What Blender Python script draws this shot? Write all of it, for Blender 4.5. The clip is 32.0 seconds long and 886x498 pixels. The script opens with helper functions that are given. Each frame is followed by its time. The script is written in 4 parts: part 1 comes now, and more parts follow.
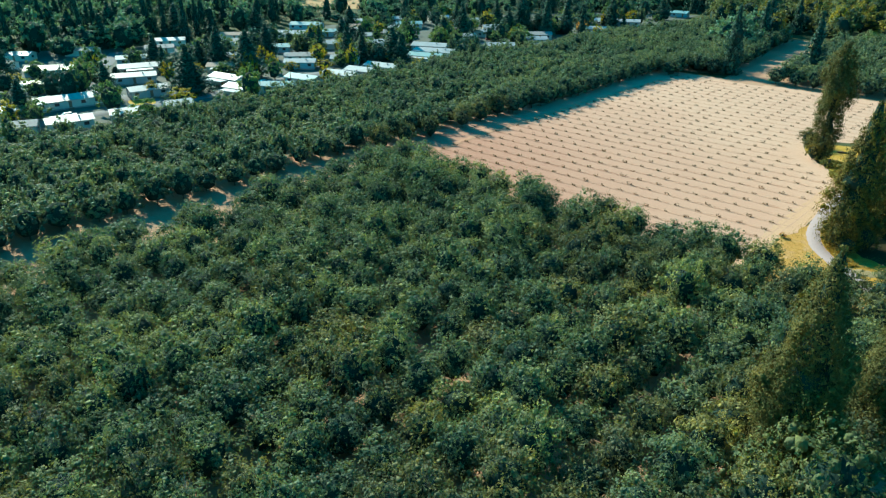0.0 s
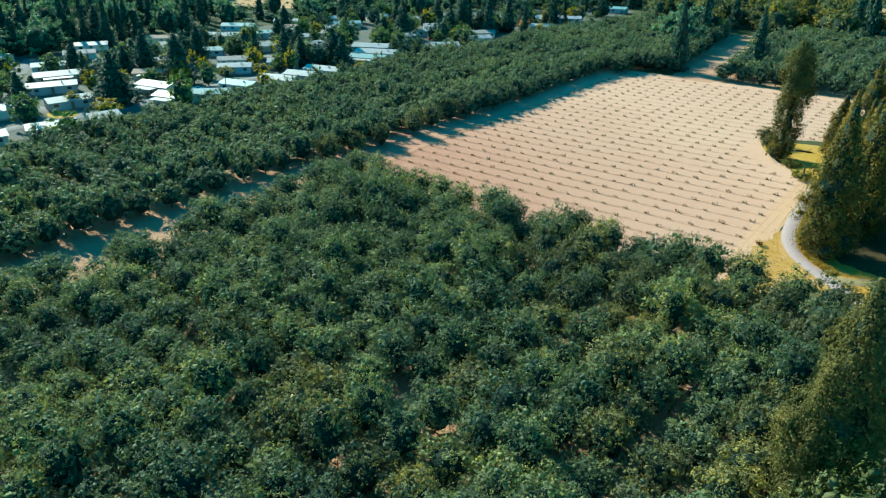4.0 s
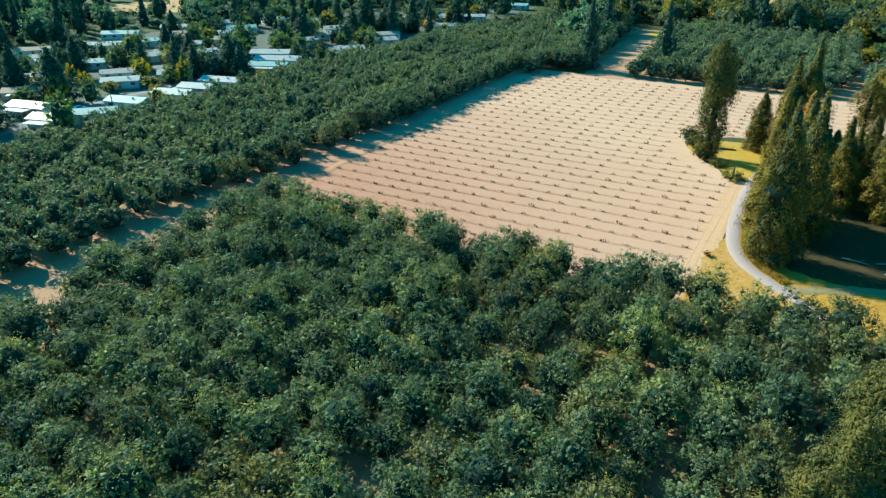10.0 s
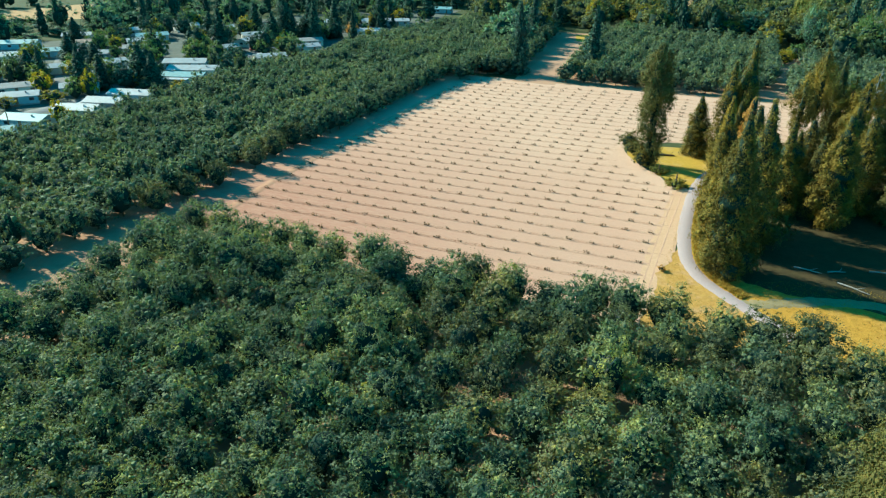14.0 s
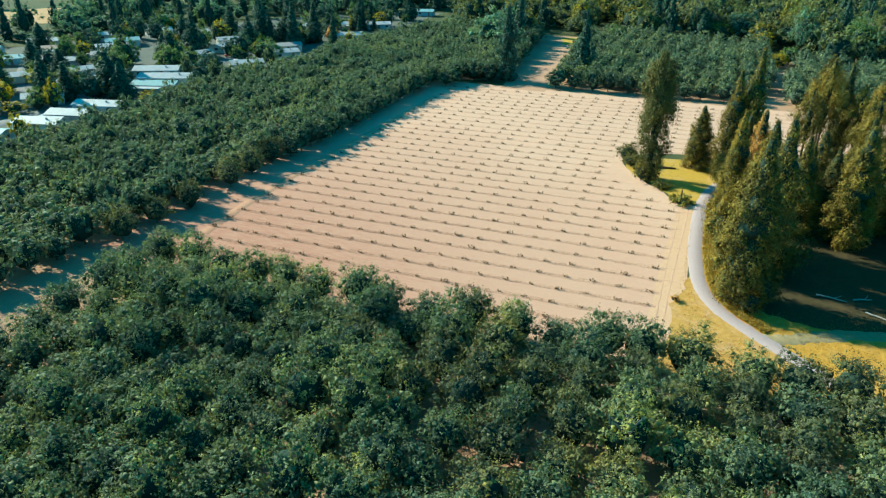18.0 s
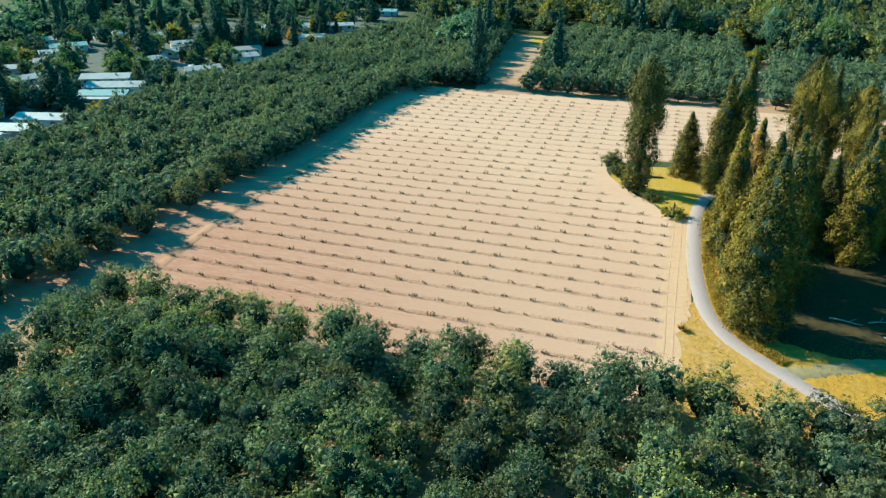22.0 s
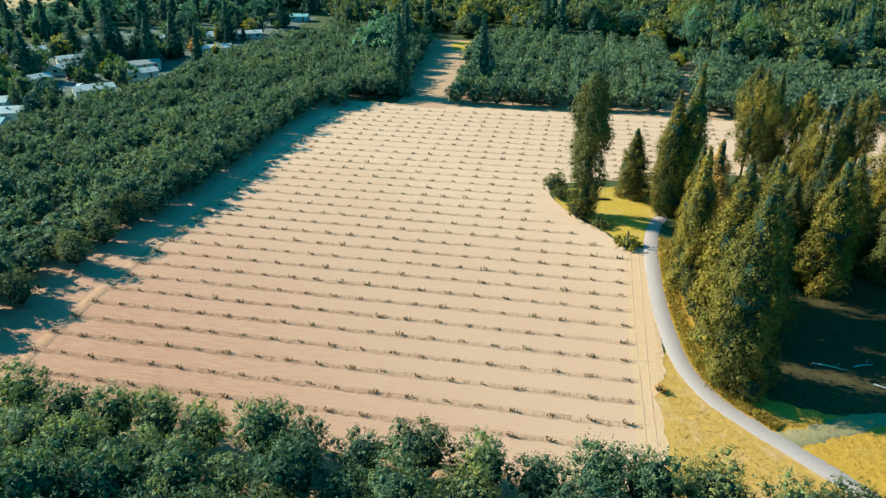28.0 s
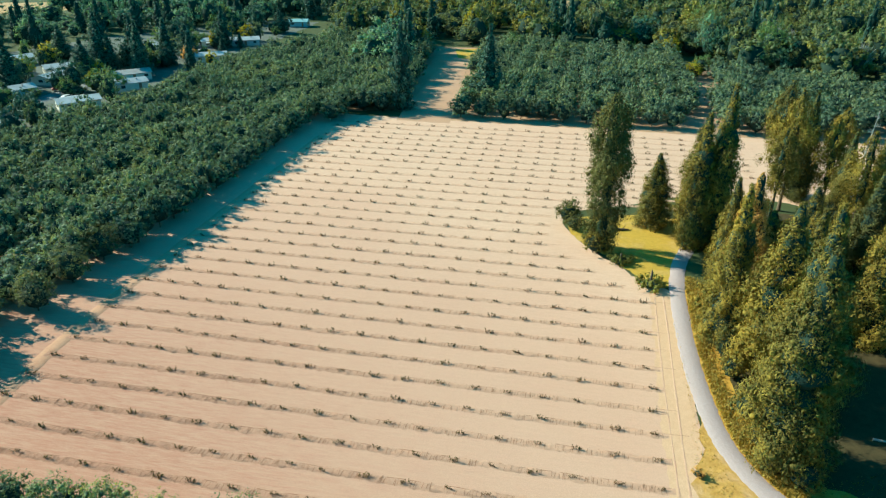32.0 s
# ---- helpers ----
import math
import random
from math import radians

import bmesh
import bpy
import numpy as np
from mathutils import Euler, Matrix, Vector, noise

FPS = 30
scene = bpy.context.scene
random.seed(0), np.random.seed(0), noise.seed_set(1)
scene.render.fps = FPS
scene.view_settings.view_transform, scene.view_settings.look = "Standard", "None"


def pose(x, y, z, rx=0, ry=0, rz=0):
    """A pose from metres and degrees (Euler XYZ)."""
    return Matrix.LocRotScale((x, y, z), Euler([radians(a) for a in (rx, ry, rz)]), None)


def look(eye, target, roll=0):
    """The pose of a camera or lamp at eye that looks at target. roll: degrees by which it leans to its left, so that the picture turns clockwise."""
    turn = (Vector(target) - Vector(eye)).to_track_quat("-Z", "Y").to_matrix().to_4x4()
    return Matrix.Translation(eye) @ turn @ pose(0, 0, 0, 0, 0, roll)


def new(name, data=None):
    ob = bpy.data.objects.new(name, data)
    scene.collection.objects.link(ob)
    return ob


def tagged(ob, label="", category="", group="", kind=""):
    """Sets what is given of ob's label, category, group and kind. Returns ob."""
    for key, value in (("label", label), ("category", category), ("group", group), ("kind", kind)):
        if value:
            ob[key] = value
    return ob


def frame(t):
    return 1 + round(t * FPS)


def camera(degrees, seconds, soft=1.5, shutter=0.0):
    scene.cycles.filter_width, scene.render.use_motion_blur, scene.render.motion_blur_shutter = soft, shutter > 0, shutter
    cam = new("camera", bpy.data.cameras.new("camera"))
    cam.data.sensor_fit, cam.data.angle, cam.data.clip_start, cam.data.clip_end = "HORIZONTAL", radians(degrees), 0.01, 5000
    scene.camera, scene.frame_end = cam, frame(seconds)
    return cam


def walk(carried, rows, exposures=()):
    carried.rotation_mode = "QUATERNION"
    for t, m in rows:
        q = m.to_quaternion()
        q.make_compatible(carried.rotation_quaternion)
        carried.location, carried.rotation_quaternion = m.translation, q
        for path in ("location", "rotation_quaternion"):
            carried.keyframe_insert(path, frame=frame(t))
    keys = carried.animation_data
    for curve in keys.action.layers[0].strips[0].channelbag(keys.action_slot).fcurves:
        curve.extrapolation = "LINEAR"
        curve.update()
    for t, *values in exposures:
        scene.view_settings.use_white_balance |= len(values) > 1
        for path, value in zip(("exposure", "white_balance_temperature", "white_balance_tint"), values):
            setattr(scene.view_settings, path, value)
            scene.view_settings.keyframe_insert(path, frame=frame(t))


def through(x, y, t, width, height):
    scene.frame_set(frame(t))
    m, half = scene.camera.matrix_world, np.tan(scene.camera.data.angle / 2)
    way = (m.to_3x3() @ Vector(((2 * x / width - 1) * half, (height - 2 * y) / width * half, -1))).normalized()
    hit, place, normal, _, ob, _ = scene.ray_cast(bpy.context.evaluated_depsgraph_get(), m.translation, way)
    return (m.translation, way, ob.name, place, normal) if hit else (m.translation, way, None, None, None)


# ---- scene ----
cam = camera(64.8, 32.0, soft=1.25)
PATH = [
    (0, (40.364, -123.752, 54.228), (39.119, -122.439, 53.376), 0.0),
    (1, (38.089, -122.174, 54.012), (36.857, -120.849, 53.16), -0.1),
    (2, (35.477, -120.555, 54.146), (34.262, -119.217, 53.289), -0.1),
    (3, (32.451, -119.768, 54.154), (31.288, -118.387, 53.294), 0.0),
    (6, (26.164, -115.805, 54.078), (25.131, -114.327, 53.213), -0.1),
    (7, (23.83, -115.125, 54.438), (22.845, -113.617, 53.569), -0.0),
    (8, (21.762, -113.682, 54.506), (20.804, -112.157, 53.637), -0.0),
    (9, (20.123, -112.233, 54.429), (19.177, -110.699, 53.562), -0.1),
    (10, (18.699, -110.796, 54.768), (17.803, -109.235, 53.897), -0.3),
    (11, (16.895, -109.358, 54.652), (16.058, -107.765, 53.781), -0.1),
    (12, (15.468, -107.64, 54.563), (14.68, -106.019, 53.695), -0.1),
    (13, (13.563, -105.907, 54.466), (12.821, -104.264, 53.599), 0.1),
    (14, (11.868, -103.86, 54.633), (11.154, -102.205, 53.767), 0.1),
    (17, (7.245, -96.235, 54.781), (6.561, -94.569, 53.912), 0.0),
    (18, (5.55, -94.107, 54.56), (4.884, -92.431, 53.694), 0.1),
    (19, (3.863, -91.718, 54.704), (3.217, -90.037, 53.834), -0.0),
    (20, (2.069, -89.479, 54.649), (1.444, -87.79, 53.779), 0.0),
    (21, (0.36, -86.976, 54.45), (-0.24, -85.279, 53.58), 0.1),
    (22, (-1.448, -84.67, 54.644), (-2.017, -82.963, 53.771), 0.0),
    (23, (-2.96, -82.318, 54.874), (-3.49, -80.6, 53.997), -0.0),
    (24, (-4.255, -80.193, 55.144), (-4.729, -78.461, 54.263), -0.2),
    (25, (-5.466, -77.618, 55.485), (-5.893, -75.877, 54.599), -0.3),
    (28, (-8.482, -68.684, 55.707), (-8.841, -66.924, 54.827), -0.1),
    (29, (-8.879, -64.949, 55.62), (-9.246, -63.188, 54.745), -0.2),
    (30, (-9.55, -61.043, 55.768), (-9.92, -59.284, 54.89), -0.2),
    (31, (-10.071, -57.555, 55.779), (-10.448, -55.798, 54.901), -0.3),
    (32, (-11.187, -54.784, 56.05), (-11.557, -53.025, 55.172), -0.1),
]
walk(cam, [(t, look(eye, target, roll)) for t, eye, target, roll in PATH], [(0, 1.02, 5550, -12), (14, 1.08, 5650, -12), (32, 1.08, 5750, -12)])

# ---- light ----
SUN_FROM = Vector((-0.977, 0.21, 0)).normalized()
SUN_HIGH = radians(28)
world = bpy.data.worlds.new("sky")
scene.world = world
world.use_nodes = True
sky = world.node_tree.nodes.new("ShaderNodeTexSky")
sky.sky_type, sky.sun_disc = "NISHITA", False
sky.sun_elevation, sky.sun_rotation = SUN_HIGH, math.atan2(SUN_FROM.x, SUN_FROM.y)
sky.air_density, sky.dust_density, sky.ozone_density = 1.0, 0.6, 3.0
back = world.node_tree.nodes["Background"]
back.inputs["Strength"].default_value = 0.092
tone = world.node_tree.nodes.new("ShaderNodeMix")
tone.data_type, tone.blend_type = "RGBA", "MULTIPLY"
tone.inputs[0].default_value, tone.inputs[7].default_value = 1.0, (0.14, 1.0, 1.02, 1)
world.node_tree.links.new(sky.outputs["Color"], tone.inputs[6])
world.node_tree.links.new(tone.outputs[2], back.inputs["Color"])
sun = new("sun", bpy.data.lights.new("sun", "SUN"))
sun.data.energy, sun.data.angle, sun.data.color = 5.0, radians(0.55), (1.0, 0.86, 0.67)
sun_at = SUN_FROM * math.cos(SUN_HIGH) + Vector((0, 0, math.sin(SUN_HIGH)))
sun.matrix_world = look(sun_at * 300, (0, 0, 0))


# ---- materials ----
def material(name, rough=0.8, spec=0.3):
    m = bpy.data.materials.new(name)
    m.use_nodes = True
    b = m.node_tree.nodes["Principled BSDF"]
    b.inputs["Roughness"].default_value = rough
    b.inputs["Specular IOR Level"].default_value = spec
    return m, m.node_tree.nodes, m.node_tree.links, b


def ramp(nodes, stops):
    r = nodes.new("ShaderNodeValToRGB")
    els = r.color_ramp.elements
    while len(els) < len(stops):
        els.new(0.5)
    for e, (p, c) in zip(els, stops):
        e.position, e.color = p, (*c, 1)
    return r


def noise_at(nodes, links, scale, detail=4.0, stretch=(1, 1, 1), rough=0.6):
    g = nodes.new("ShaderNodeNewGeometry")
    mp = nodes.new("ShaderNodeMapping")
    mp.inputs["Scale"].default_value = stretch
    n = nodes.new("ShaderNodeTexNoise")
    n.inputs["Scale"].default_value, n.inputs["Detail"].default_value, n.inputs["Roughness"].default_value = scale, detail, rough
    links.new(g.outputs["Position"], mp.inputs["Vector"])
    links.new(mp.outputs["Vector"], n.inputs["Vector"])
    return n


def mix(nodes, links, kind, fac, a, b):
    m = nodes.new("ShaderNodeMix")
    m.data_type, m.blend_type = "RGBA", kind
    if isinstance(fac, float):
        m.inputs[0].default_value = fac
    else:
        links.new(fac, m.inputs[0])
    for s, v in ((6, a), (7, b)):
        if isinstance(v, tuple):
            m.inputs[s].default_value = (*v, 1)
        else:
            links.new(v, m.inputs[s])
    return m.outputs[2]


def bump(nodes, links, b, height, strength, distance):
    u = nodes.new("ShaderNodeBump")
    u.inputs["Strength"].default_value, u.inputs["Distance"].default_value = strength, distance
    links.new(height, u.inputs["Height"])
    links.new(u.outputs["Normal"], b.inputs["Normal"])


def leafy(name, stops, patch=0.06, shine=0.14, through=0.36, grey=0.0, clump=0.9, fleck=4.0):
    """Leaves: tone by leaf, by tree and by drifts some metres wide."""
    m, nodes, links, b = material(name, 0.65, shine)
    g = nodes.new("ShaderNodeNewGeometry")
    o = nodes.new("ShaderNodeObjectInfo")
    n = noise_at(nodes, links, patch, 3.0)
    one = nodes.new("ShaderNodeMath")
    one.operation = "MULTIPLY_ADD"
    links.new(g.outputs["Random Per Island"], one.inputs[0])
    one.inputs[1].default_value = 0.16
    two = nodes.new("ShaderNodeMath")
    two.operation = "MULTIPLY_ADD"
    links.new(n.outputs["Fac"], two.inputs[0])
    two.inputs[1].default_value = 0.75
    two.inputs[2].default_value = -0.69
    three = nodes.new("ShaderNodeMath")
    three.operation = "MULTIPLY_ADD"
    links.new(o.outputs["Random"], three.inputs[0])
    three.inputs[1].default_value = 0.14
    tuft = noise_at(nodes, links, clump, 2.0)
    four = nodes.new("ShaderNodeMath")
    four.operation = "MULTIPLY_ADD"
    links.new(tuft.outputs["Fac"], four.inputs[0])
    four.inputs[1].default_value = 0.70
    links.new(two.outputs[0], four.inputs[2])
    links.new(four.outputs[0], three.inputs[2])
    links.new(three.outputs[0], one.inputs[2])
    fine = noise_at(nodes, links, fleck, 3.0, rough=0.7)
    five = nodes.new("ShaderNodeMath")
    five.operation = "MULTIPLY_ADD"
    links.new(fine.outputs["Fac"], five.inputs[0])
    five.inputs[1].default_value = 0.50
    links.new(one.outputs[0], five.inputs[2])
    r = ramp(nodes, stops)
    links.new(five.outputs[0], r.inputs["Fac"])
    colour = r.outputs["Color"]
    bump(nodes, links, b, fine.outputs["Fac"], 0.9, 0.5 / fleck)
    if grey:
        w = noise_at(nodes, links, 0.22, 4.0)
        k = ramp(nodes, [(0.50, (0, 0, 0)), (0.68, (grey, grey, grey))])
        links.new(w.outputs["Fac"], k.inputs["Fac"])
        colour = mix(nodes, links, "MIX", k.outputs["Color"], colour, (0.245, 0.25, 0.18))
    links.new(colour, b.inputs["Base Color"])
    t = nodes.new("ShaderNodeBsdfTranslucent")
    links.new(mix(nodes, links, "MULTIPLY", 1.0, colour, (1.12, 1.06, 0.55)), t.inputs["Color"])
    s = nodes.new("ShaderNodeMixShader")
    s.inputs[0].default_value = through
    links.new(b.outputs[0], s.inputs[1])
    links.new(t.outputs[0], s.inputs[2])
    links.new(s.outputs[0], nodes["Material Output"].inputs["Surface"])
    return m


def soil(name, pale, deep, red, coarse=0.025, fine=1.4, relief=0.5, stretch=(1, 1, 1), corner_tint=None):
    m, nodes, links, b = material(name, 0.95, 0.1)
    big = noise_at(nodes, links, coarse, 4.0)
    mid = noise_at(nodes, links, fine, 6.0, stretch, 0.7)
    grit = noise_at(nodes, links, 9.0, 3.0)
    r = ramp(nodes, [(0.3, red), (0.5, pale), (0.72, pale)])
    links.new(big.outputs["Fac"], r.inputs["Fac"])
    base = r.outputs["Color"]
    if corner_tint:
        # redder, darker towards the field's orchard corner: part soil, part lens vignette as colour
        g = nodes.new("ShaderNodeNewGeometry")
        away = nodes.new("ShaderNodeVectorMath")
        away.operation = "DISTANCE"
        links.new(g.outputs["Position"], away.inputs[0])
        away.inputs[1].default_value = (-80, -12, 0)
        wob = nodes.new("ShaderNodeMath")
        wob.operation = "MULTIPLY_ADD"
        links.new(big.outputs["Fac"], wob.inputs[0])
        wob.inputs[1].default_value = 40
        links.new(away.outputs["Value"], wob.inputs[2])
        far = nodes.new("ShaderNodeMapRange")
        far.inputs["From Min"].default_value, far.inputs["From Max"].default_value = 44, 120
        far.inputs["To Min"].default_value, far.inputs["To Max"].default_value = 1.0, 0.0
        links.new(wob.outputs[0], far.inputs["Value"])
        base = mix(nodes, links, "MIX", far.outputs["Result"], base, corner_tint)
    s = ramp(nodes, [(0.38, (1, 1, 1)), (0.75, (0, 0, 0))])
    links.new(mid.outputs["Fac"], s.inputs["Fac"])
    c = mix(nodes, links, "MIX", 0.62, base, deep)
    c2 = mix(nodes, links, "MIX", s.outputs["Color"], base, c)
    k = ramp(nodes, [(0.3, (0.82, 0.82, 0.82)), (0.7, (1.0, 1.0, 1.0))])
    links.new(grit.outputs["Fac"], k.inputs["Fac"])
    links.new(mix(nodes, links, "MULTIPLY", 1.0, c2, k.outputs["Color"]), b.inputs["Base Color"])
    bump(nodes, links, b, mid.outputs["Fac"], relief, 0.12)
    return m


def paint(name, colour, rough=0.5, dirt=0.18, scale=0.8, metal=0.0):
    m, nodes, links, b = material(name, rough, 0.4)
    b.inputs["Metallic"].default_value = metal
    n = noise_at(nodes, links, scale, 5.0, (1, 1, 0.4))
    o = nodes.new("ShaderNodeObjectInfo")
    r = ramp(nodes, [(0.3, tuple(v * (1 - dirt) for v in colour)), (0.65, colour)])
    links.new(n.outputs["Fac"], r.inputs["Fac"])
    links.new(r.outputs["Color"], b.inputs["Base Color"])
    return m


HAZEL = leafy("hazel leaves", [(0.14, (0.046, 0.084, 0.062)), (0.42, (0.130, 0.186, 0.108)), (0.62, (0.290, 0.320, 0.128)), (0.82, (0.60, 0.54, 0.12))], 0.09, through=0.34, grey=0.32)
# warm hazel copy: the view's warm tint is put into the leaf colour
HAZEL_WARM = leafy("warm-tinted hazel leaves", [(0.14, (0.048, 0.070, 0.046)), (0.42, (0.132, 0.153, 0.080)), (0.62, (0.285, 0.272, 0.098)), (0.84, (0.58, 0.475, 0.09))], 0.09, through=0.34, grey=0.36)
# far hazel copy: darks lifted and bluer, haze tinted into the leaves
HAZEL_HAZED = leafy("hazel leaves with haze tint", [(0.08, (0.058, 0.106, 0.080)), (0.38, (0.132, 0.190, 0.124)), (0.60, (0.26, 0.302, 0.145)), (0.84, (0.52, 0.48, 0.11))], 0.08, through=0.34, grey=0.34, clump=0.6, fleck=3.0)
CEDAR = leafy("cedar sprays", [(0.12, (0.072, 0.068, 0.021)), (0.38, (0.146, 0.120, 0.026)), (0.62, (0.305, 0.216, 0.033)), (0.88, (0.47, 0.305, 0.038))], 0.12, through=0.16)
CYPRESS = leafy("dark olive cypress sprays", [(0.10, (0.060, 0.066, 0.027)), (0.38, (0.108, 0.106, 0.032)), (0.66, (0.180, 0.150, 0.036)), (0.9, (0.28, 0.205, 0.040))], 0.12, through=0.18)
# dark firs, lightened towards blue as distance haze in the colour
FIR = leafy("dark fir sprays with haze tint", [(0.1, (0.032, 0.082, 0.066)), (0.5, (0.060, 0.125, 0.092)), (0.9, (0.12, 0.185, 0.100))], 0.08, through=0.14, fleck=1.6)
BROAD = leafy("broad leaves", [(0.1, (0.065, 0.125, 0.062)), (0.42, (0.140, 0.225, 0.085)), (0.66, (0.25, 0.315, 0.090)), (0.9, (0.44, 0.42, 0.08))], 0.06, grey=0.4, clump=0.35, fleck=2.0)
# broad leaves made bluer and lighter: distance haze put into the colour
HAZE_LEAVES = leafy("broad leaves with haze in the colour", [(0.1, (0.060, 0.150, 0.122)), (0.42, (0.122, 0.238, 0.172)), (0.66, (0.21, 0.325, 0.180)), (0.9, (0.40, 0.44, 0.14))], 0.07, grey=0.4, clump=0.15, fleck=2.0)
# lit copy of the broad leaves: warm sunlight painted into the colour
LIT_LEAVES = leafy("broad leaves with warm sunlight in the colour", [(0.1, (0.058, 0.092, 0.052)), (0.42, (0.135, 0.165, 0.070)), (0.66, (0.26, 0.255, 0.075)), (0.9, (0.46, 0.38, 0.07))], 0.07, grey=0.35, clump=0.15, fleck=2.0)
YELLOW = leafy("yellowing leaves", [(0.1, (0.16, 0.14, 0.015)), (0.5, (0.46, 0.38, 0.03)), (0.9, (0.66, 0.52, 0.04))], 0.2)
RUST = leafy("rust brown leaves", [(0.1, (0.28, 0.145, 0.05)), (0.5, (0.56, 0.31, 0.085)), (0.9, (0.70, 0.42, 0.12))], 0.2)
OLIVE = leafy("olive yellow leaves", [(0.1, (0.10, 0.11, 0.035)), (0.5, (0.24, 0.22, 0.05)), (0.9, (0.42, 0.34, 0.06))], 0.07, clump=0.2, fleck=2.0)
SAPLING = leafy("sapling leaves", [(0.1, (0.055, 0.044, 0.020)), (0.5, (0.115, 0.088, 0.036)), (0.9, (0.22, 0.165, 0.065))], 0.3)
STRAW = leafy("dry grass blades", [(0.1, (0.24, 0.16, 0.03)), (0.5, (0.46, 0.32, 0.07)), (0.9, (0.60, 0.46, 0.13))], 0.15)

# crown core: twigs, with the shade between leaves painted in as dark colour
TWIG_SHADE = soil("inner twigs and leaves with crown shade in the colour", (0.032, 0.058, 0.044), (0.023, 0.041, 0.031), (0.035, 0.056, 0.039), 0.3, 3.0, 0.9)
# last colour of these field soils: red corner, part earth, part painted vignette
FIELD = soil("dry tilled soil", (0.700, 0.456, 0.330), (0.56, 0.345, 0.238), (0.685, 0.420, 0.300), 0.018, 1.3, 0.5, (0.25, 1.6, 1), (0.40, 0.170, 0.115))
RIDGE = soil("scuffed row soil", (0.672, 0.425, 0.296), (0.53, 0.315, 0.212), (0.65, 0.385, 0.262), 0.05, 3.5, 0.7, (2.5, 1, 1), (0.315, 0.137, 0.092))
FURROW = soil("turned dark soil", (0.46, 0.265, 0.170), (0.38, 0.21, 0.13), (0.44, 0.25, 0.155), 0.2, 3.0, 0.6, (1, 1, 1), (0.23, 0.10, 0.066))
HEADLAND = soil("packed headland soil", (0.60, 0.385, 0.252), (0.52, 0.32, 0.205), (0.58, 0.36, 0.23), 0.05, 1.2, 0.3, (1, 1, 1), (0.41, 0.200, 0.125))
TRACK = soil("packed wheel track", (0.52, 0.315, 0.205), (0.46, 0.27, 0.175), (0.50, 0.30, 0.195), 0.05, 1.2, 0.3)
EARTH = soil("orchard earth", (0.50, 0.31, 0.195), (0.36, 0.21, 0.13), (0.55, 0.30, 0.19), 0.06, 0.8, 0.5)
GROUND = soil("dry meadow", (0.090, 0.105, 0.045), (0.055, 0.068, 0.030), (0.12, 0.11, 0.055), 0.012, 0.25, 0.6)
TAN = soil("mown dry field", (0.54, 0.34, 0.17), (0.38, 0.24, 0.11), (0.52, 0.31, 0.17), 0.02, 0.3, 0.3)
STUBBLE = soil("dry stubble on bare soil", (0.68, 0.425, 0.275), (0.56, 0.345, 0.205), (0.66, 0.395, 0.25), 0.12, 1.1, 0.5)
VERGE = soil("dry yellow grass", (0.62, 0.37, 0.105), (0.36, 0.185, 0.045), (0.66, 0.42, 0.24), 0.30, 1.1, 0.9)
GOLD = soil("golden dry grass", (0.62, 0.355, 0.060), (0.34, 0.170, 0.030), (0.60, 0.37, 0.10), 0.25, 1.1, 0.9)
LAWN = soil("yellow green lawn", (0.58, 0.365, 0.060), (0.38, 0.245, 0.040), (0.62, 0.41, 0.16), 0.22, 1.2, 0.8)
# needle floor, darkened so that the grove's shade is in its colour
SHADED_DUFF = soil("grove floor with shade in the colour", (0.085, 0.068, 0.032), (0.05, 0.04, 0.02), (0.12, 0.085, 0.04), 0.1, 0.9, 0.9)
WORN = soil("worn grey turf", (0.36, 0.29, 0.16), (0.26, 0.21, 0.11), (0.40, 0.30, 0.18), 0.2, 1.2, 0.6)
GRAVEL = soil("pale gravel path", (0.47, 0.365, 0.36), (0.40, 0.305, 0.295), (0.45, 0.345, 0.325), 0.08, 2.5, 0.4)
ASPHALT = soil("sun-bleached asphalt", (0.26, 0.26, 0.265), (0.19, 0.19, 0.195), (0.23, 0.23, 0.235), 0.05, 1.5, 0.2)
PARK = soil("worn gravel and dry turf", (0.165, 0.175, 0.16), (0.085, 0.10, 0.075), (0.20, 0.20, 0.185), 0.05, 0.3, 0.5)
BARK = soil("grey brown bark", (0.20, 0.145, 0.10), (0.11, 0.08, 0.055), (0.24, 0.17, 0.12), 0.4, 5.0, 0.9, (1, 1, 0.25))

PALE_BARK = soil("pale grey dead twigs", (0.42, 0.40, 0.36), (0.30, 0.28, 0.25), (0.46, 0.42, 0.37), 0.4, 5.0, 0.5)


# ---- building helpers ----
def quads(name, verts, faces, *rest, smooth=False):
    """A mesh of quads from arrays: vertices, faces and, where it has two materials, which of them each face takes."""
    me = bpy.data.meshes.new(name)
    mats = rest[-1] if isinstance(rest[-1], tuple) else (rest[-1],)
    verts, faces = np.asarray(verts, np.float32), np.asarray(faces, np.int32)
    me.vertices.add(len(verts))
    me.vertices.foreach_set("co", verts.ravel())
    me.loops.add(faces.size)
    me.loops.foreach_set("vertex_index", faces.ravel())
    me.polygons.add(len(faces))
    me.polygons.foreach_set("loop_start", np.arange(0, faces.size, 4, dtype=np.int32))
    me.polygons.foreach_set("loop_total", np.full(len(faces), 4, np.int32))
    me.update(calc_edges=True)
    for mat in mats:
        me.materials.append(mat)
    if len(rest) > 1:
        me.polygons.foreach_set("material_index", np.asarray(rest[0], np.int32))
    if smooth:
        me.polygons.foreach_set("use_smooth", np.ones(len(faces), bool))
    return me


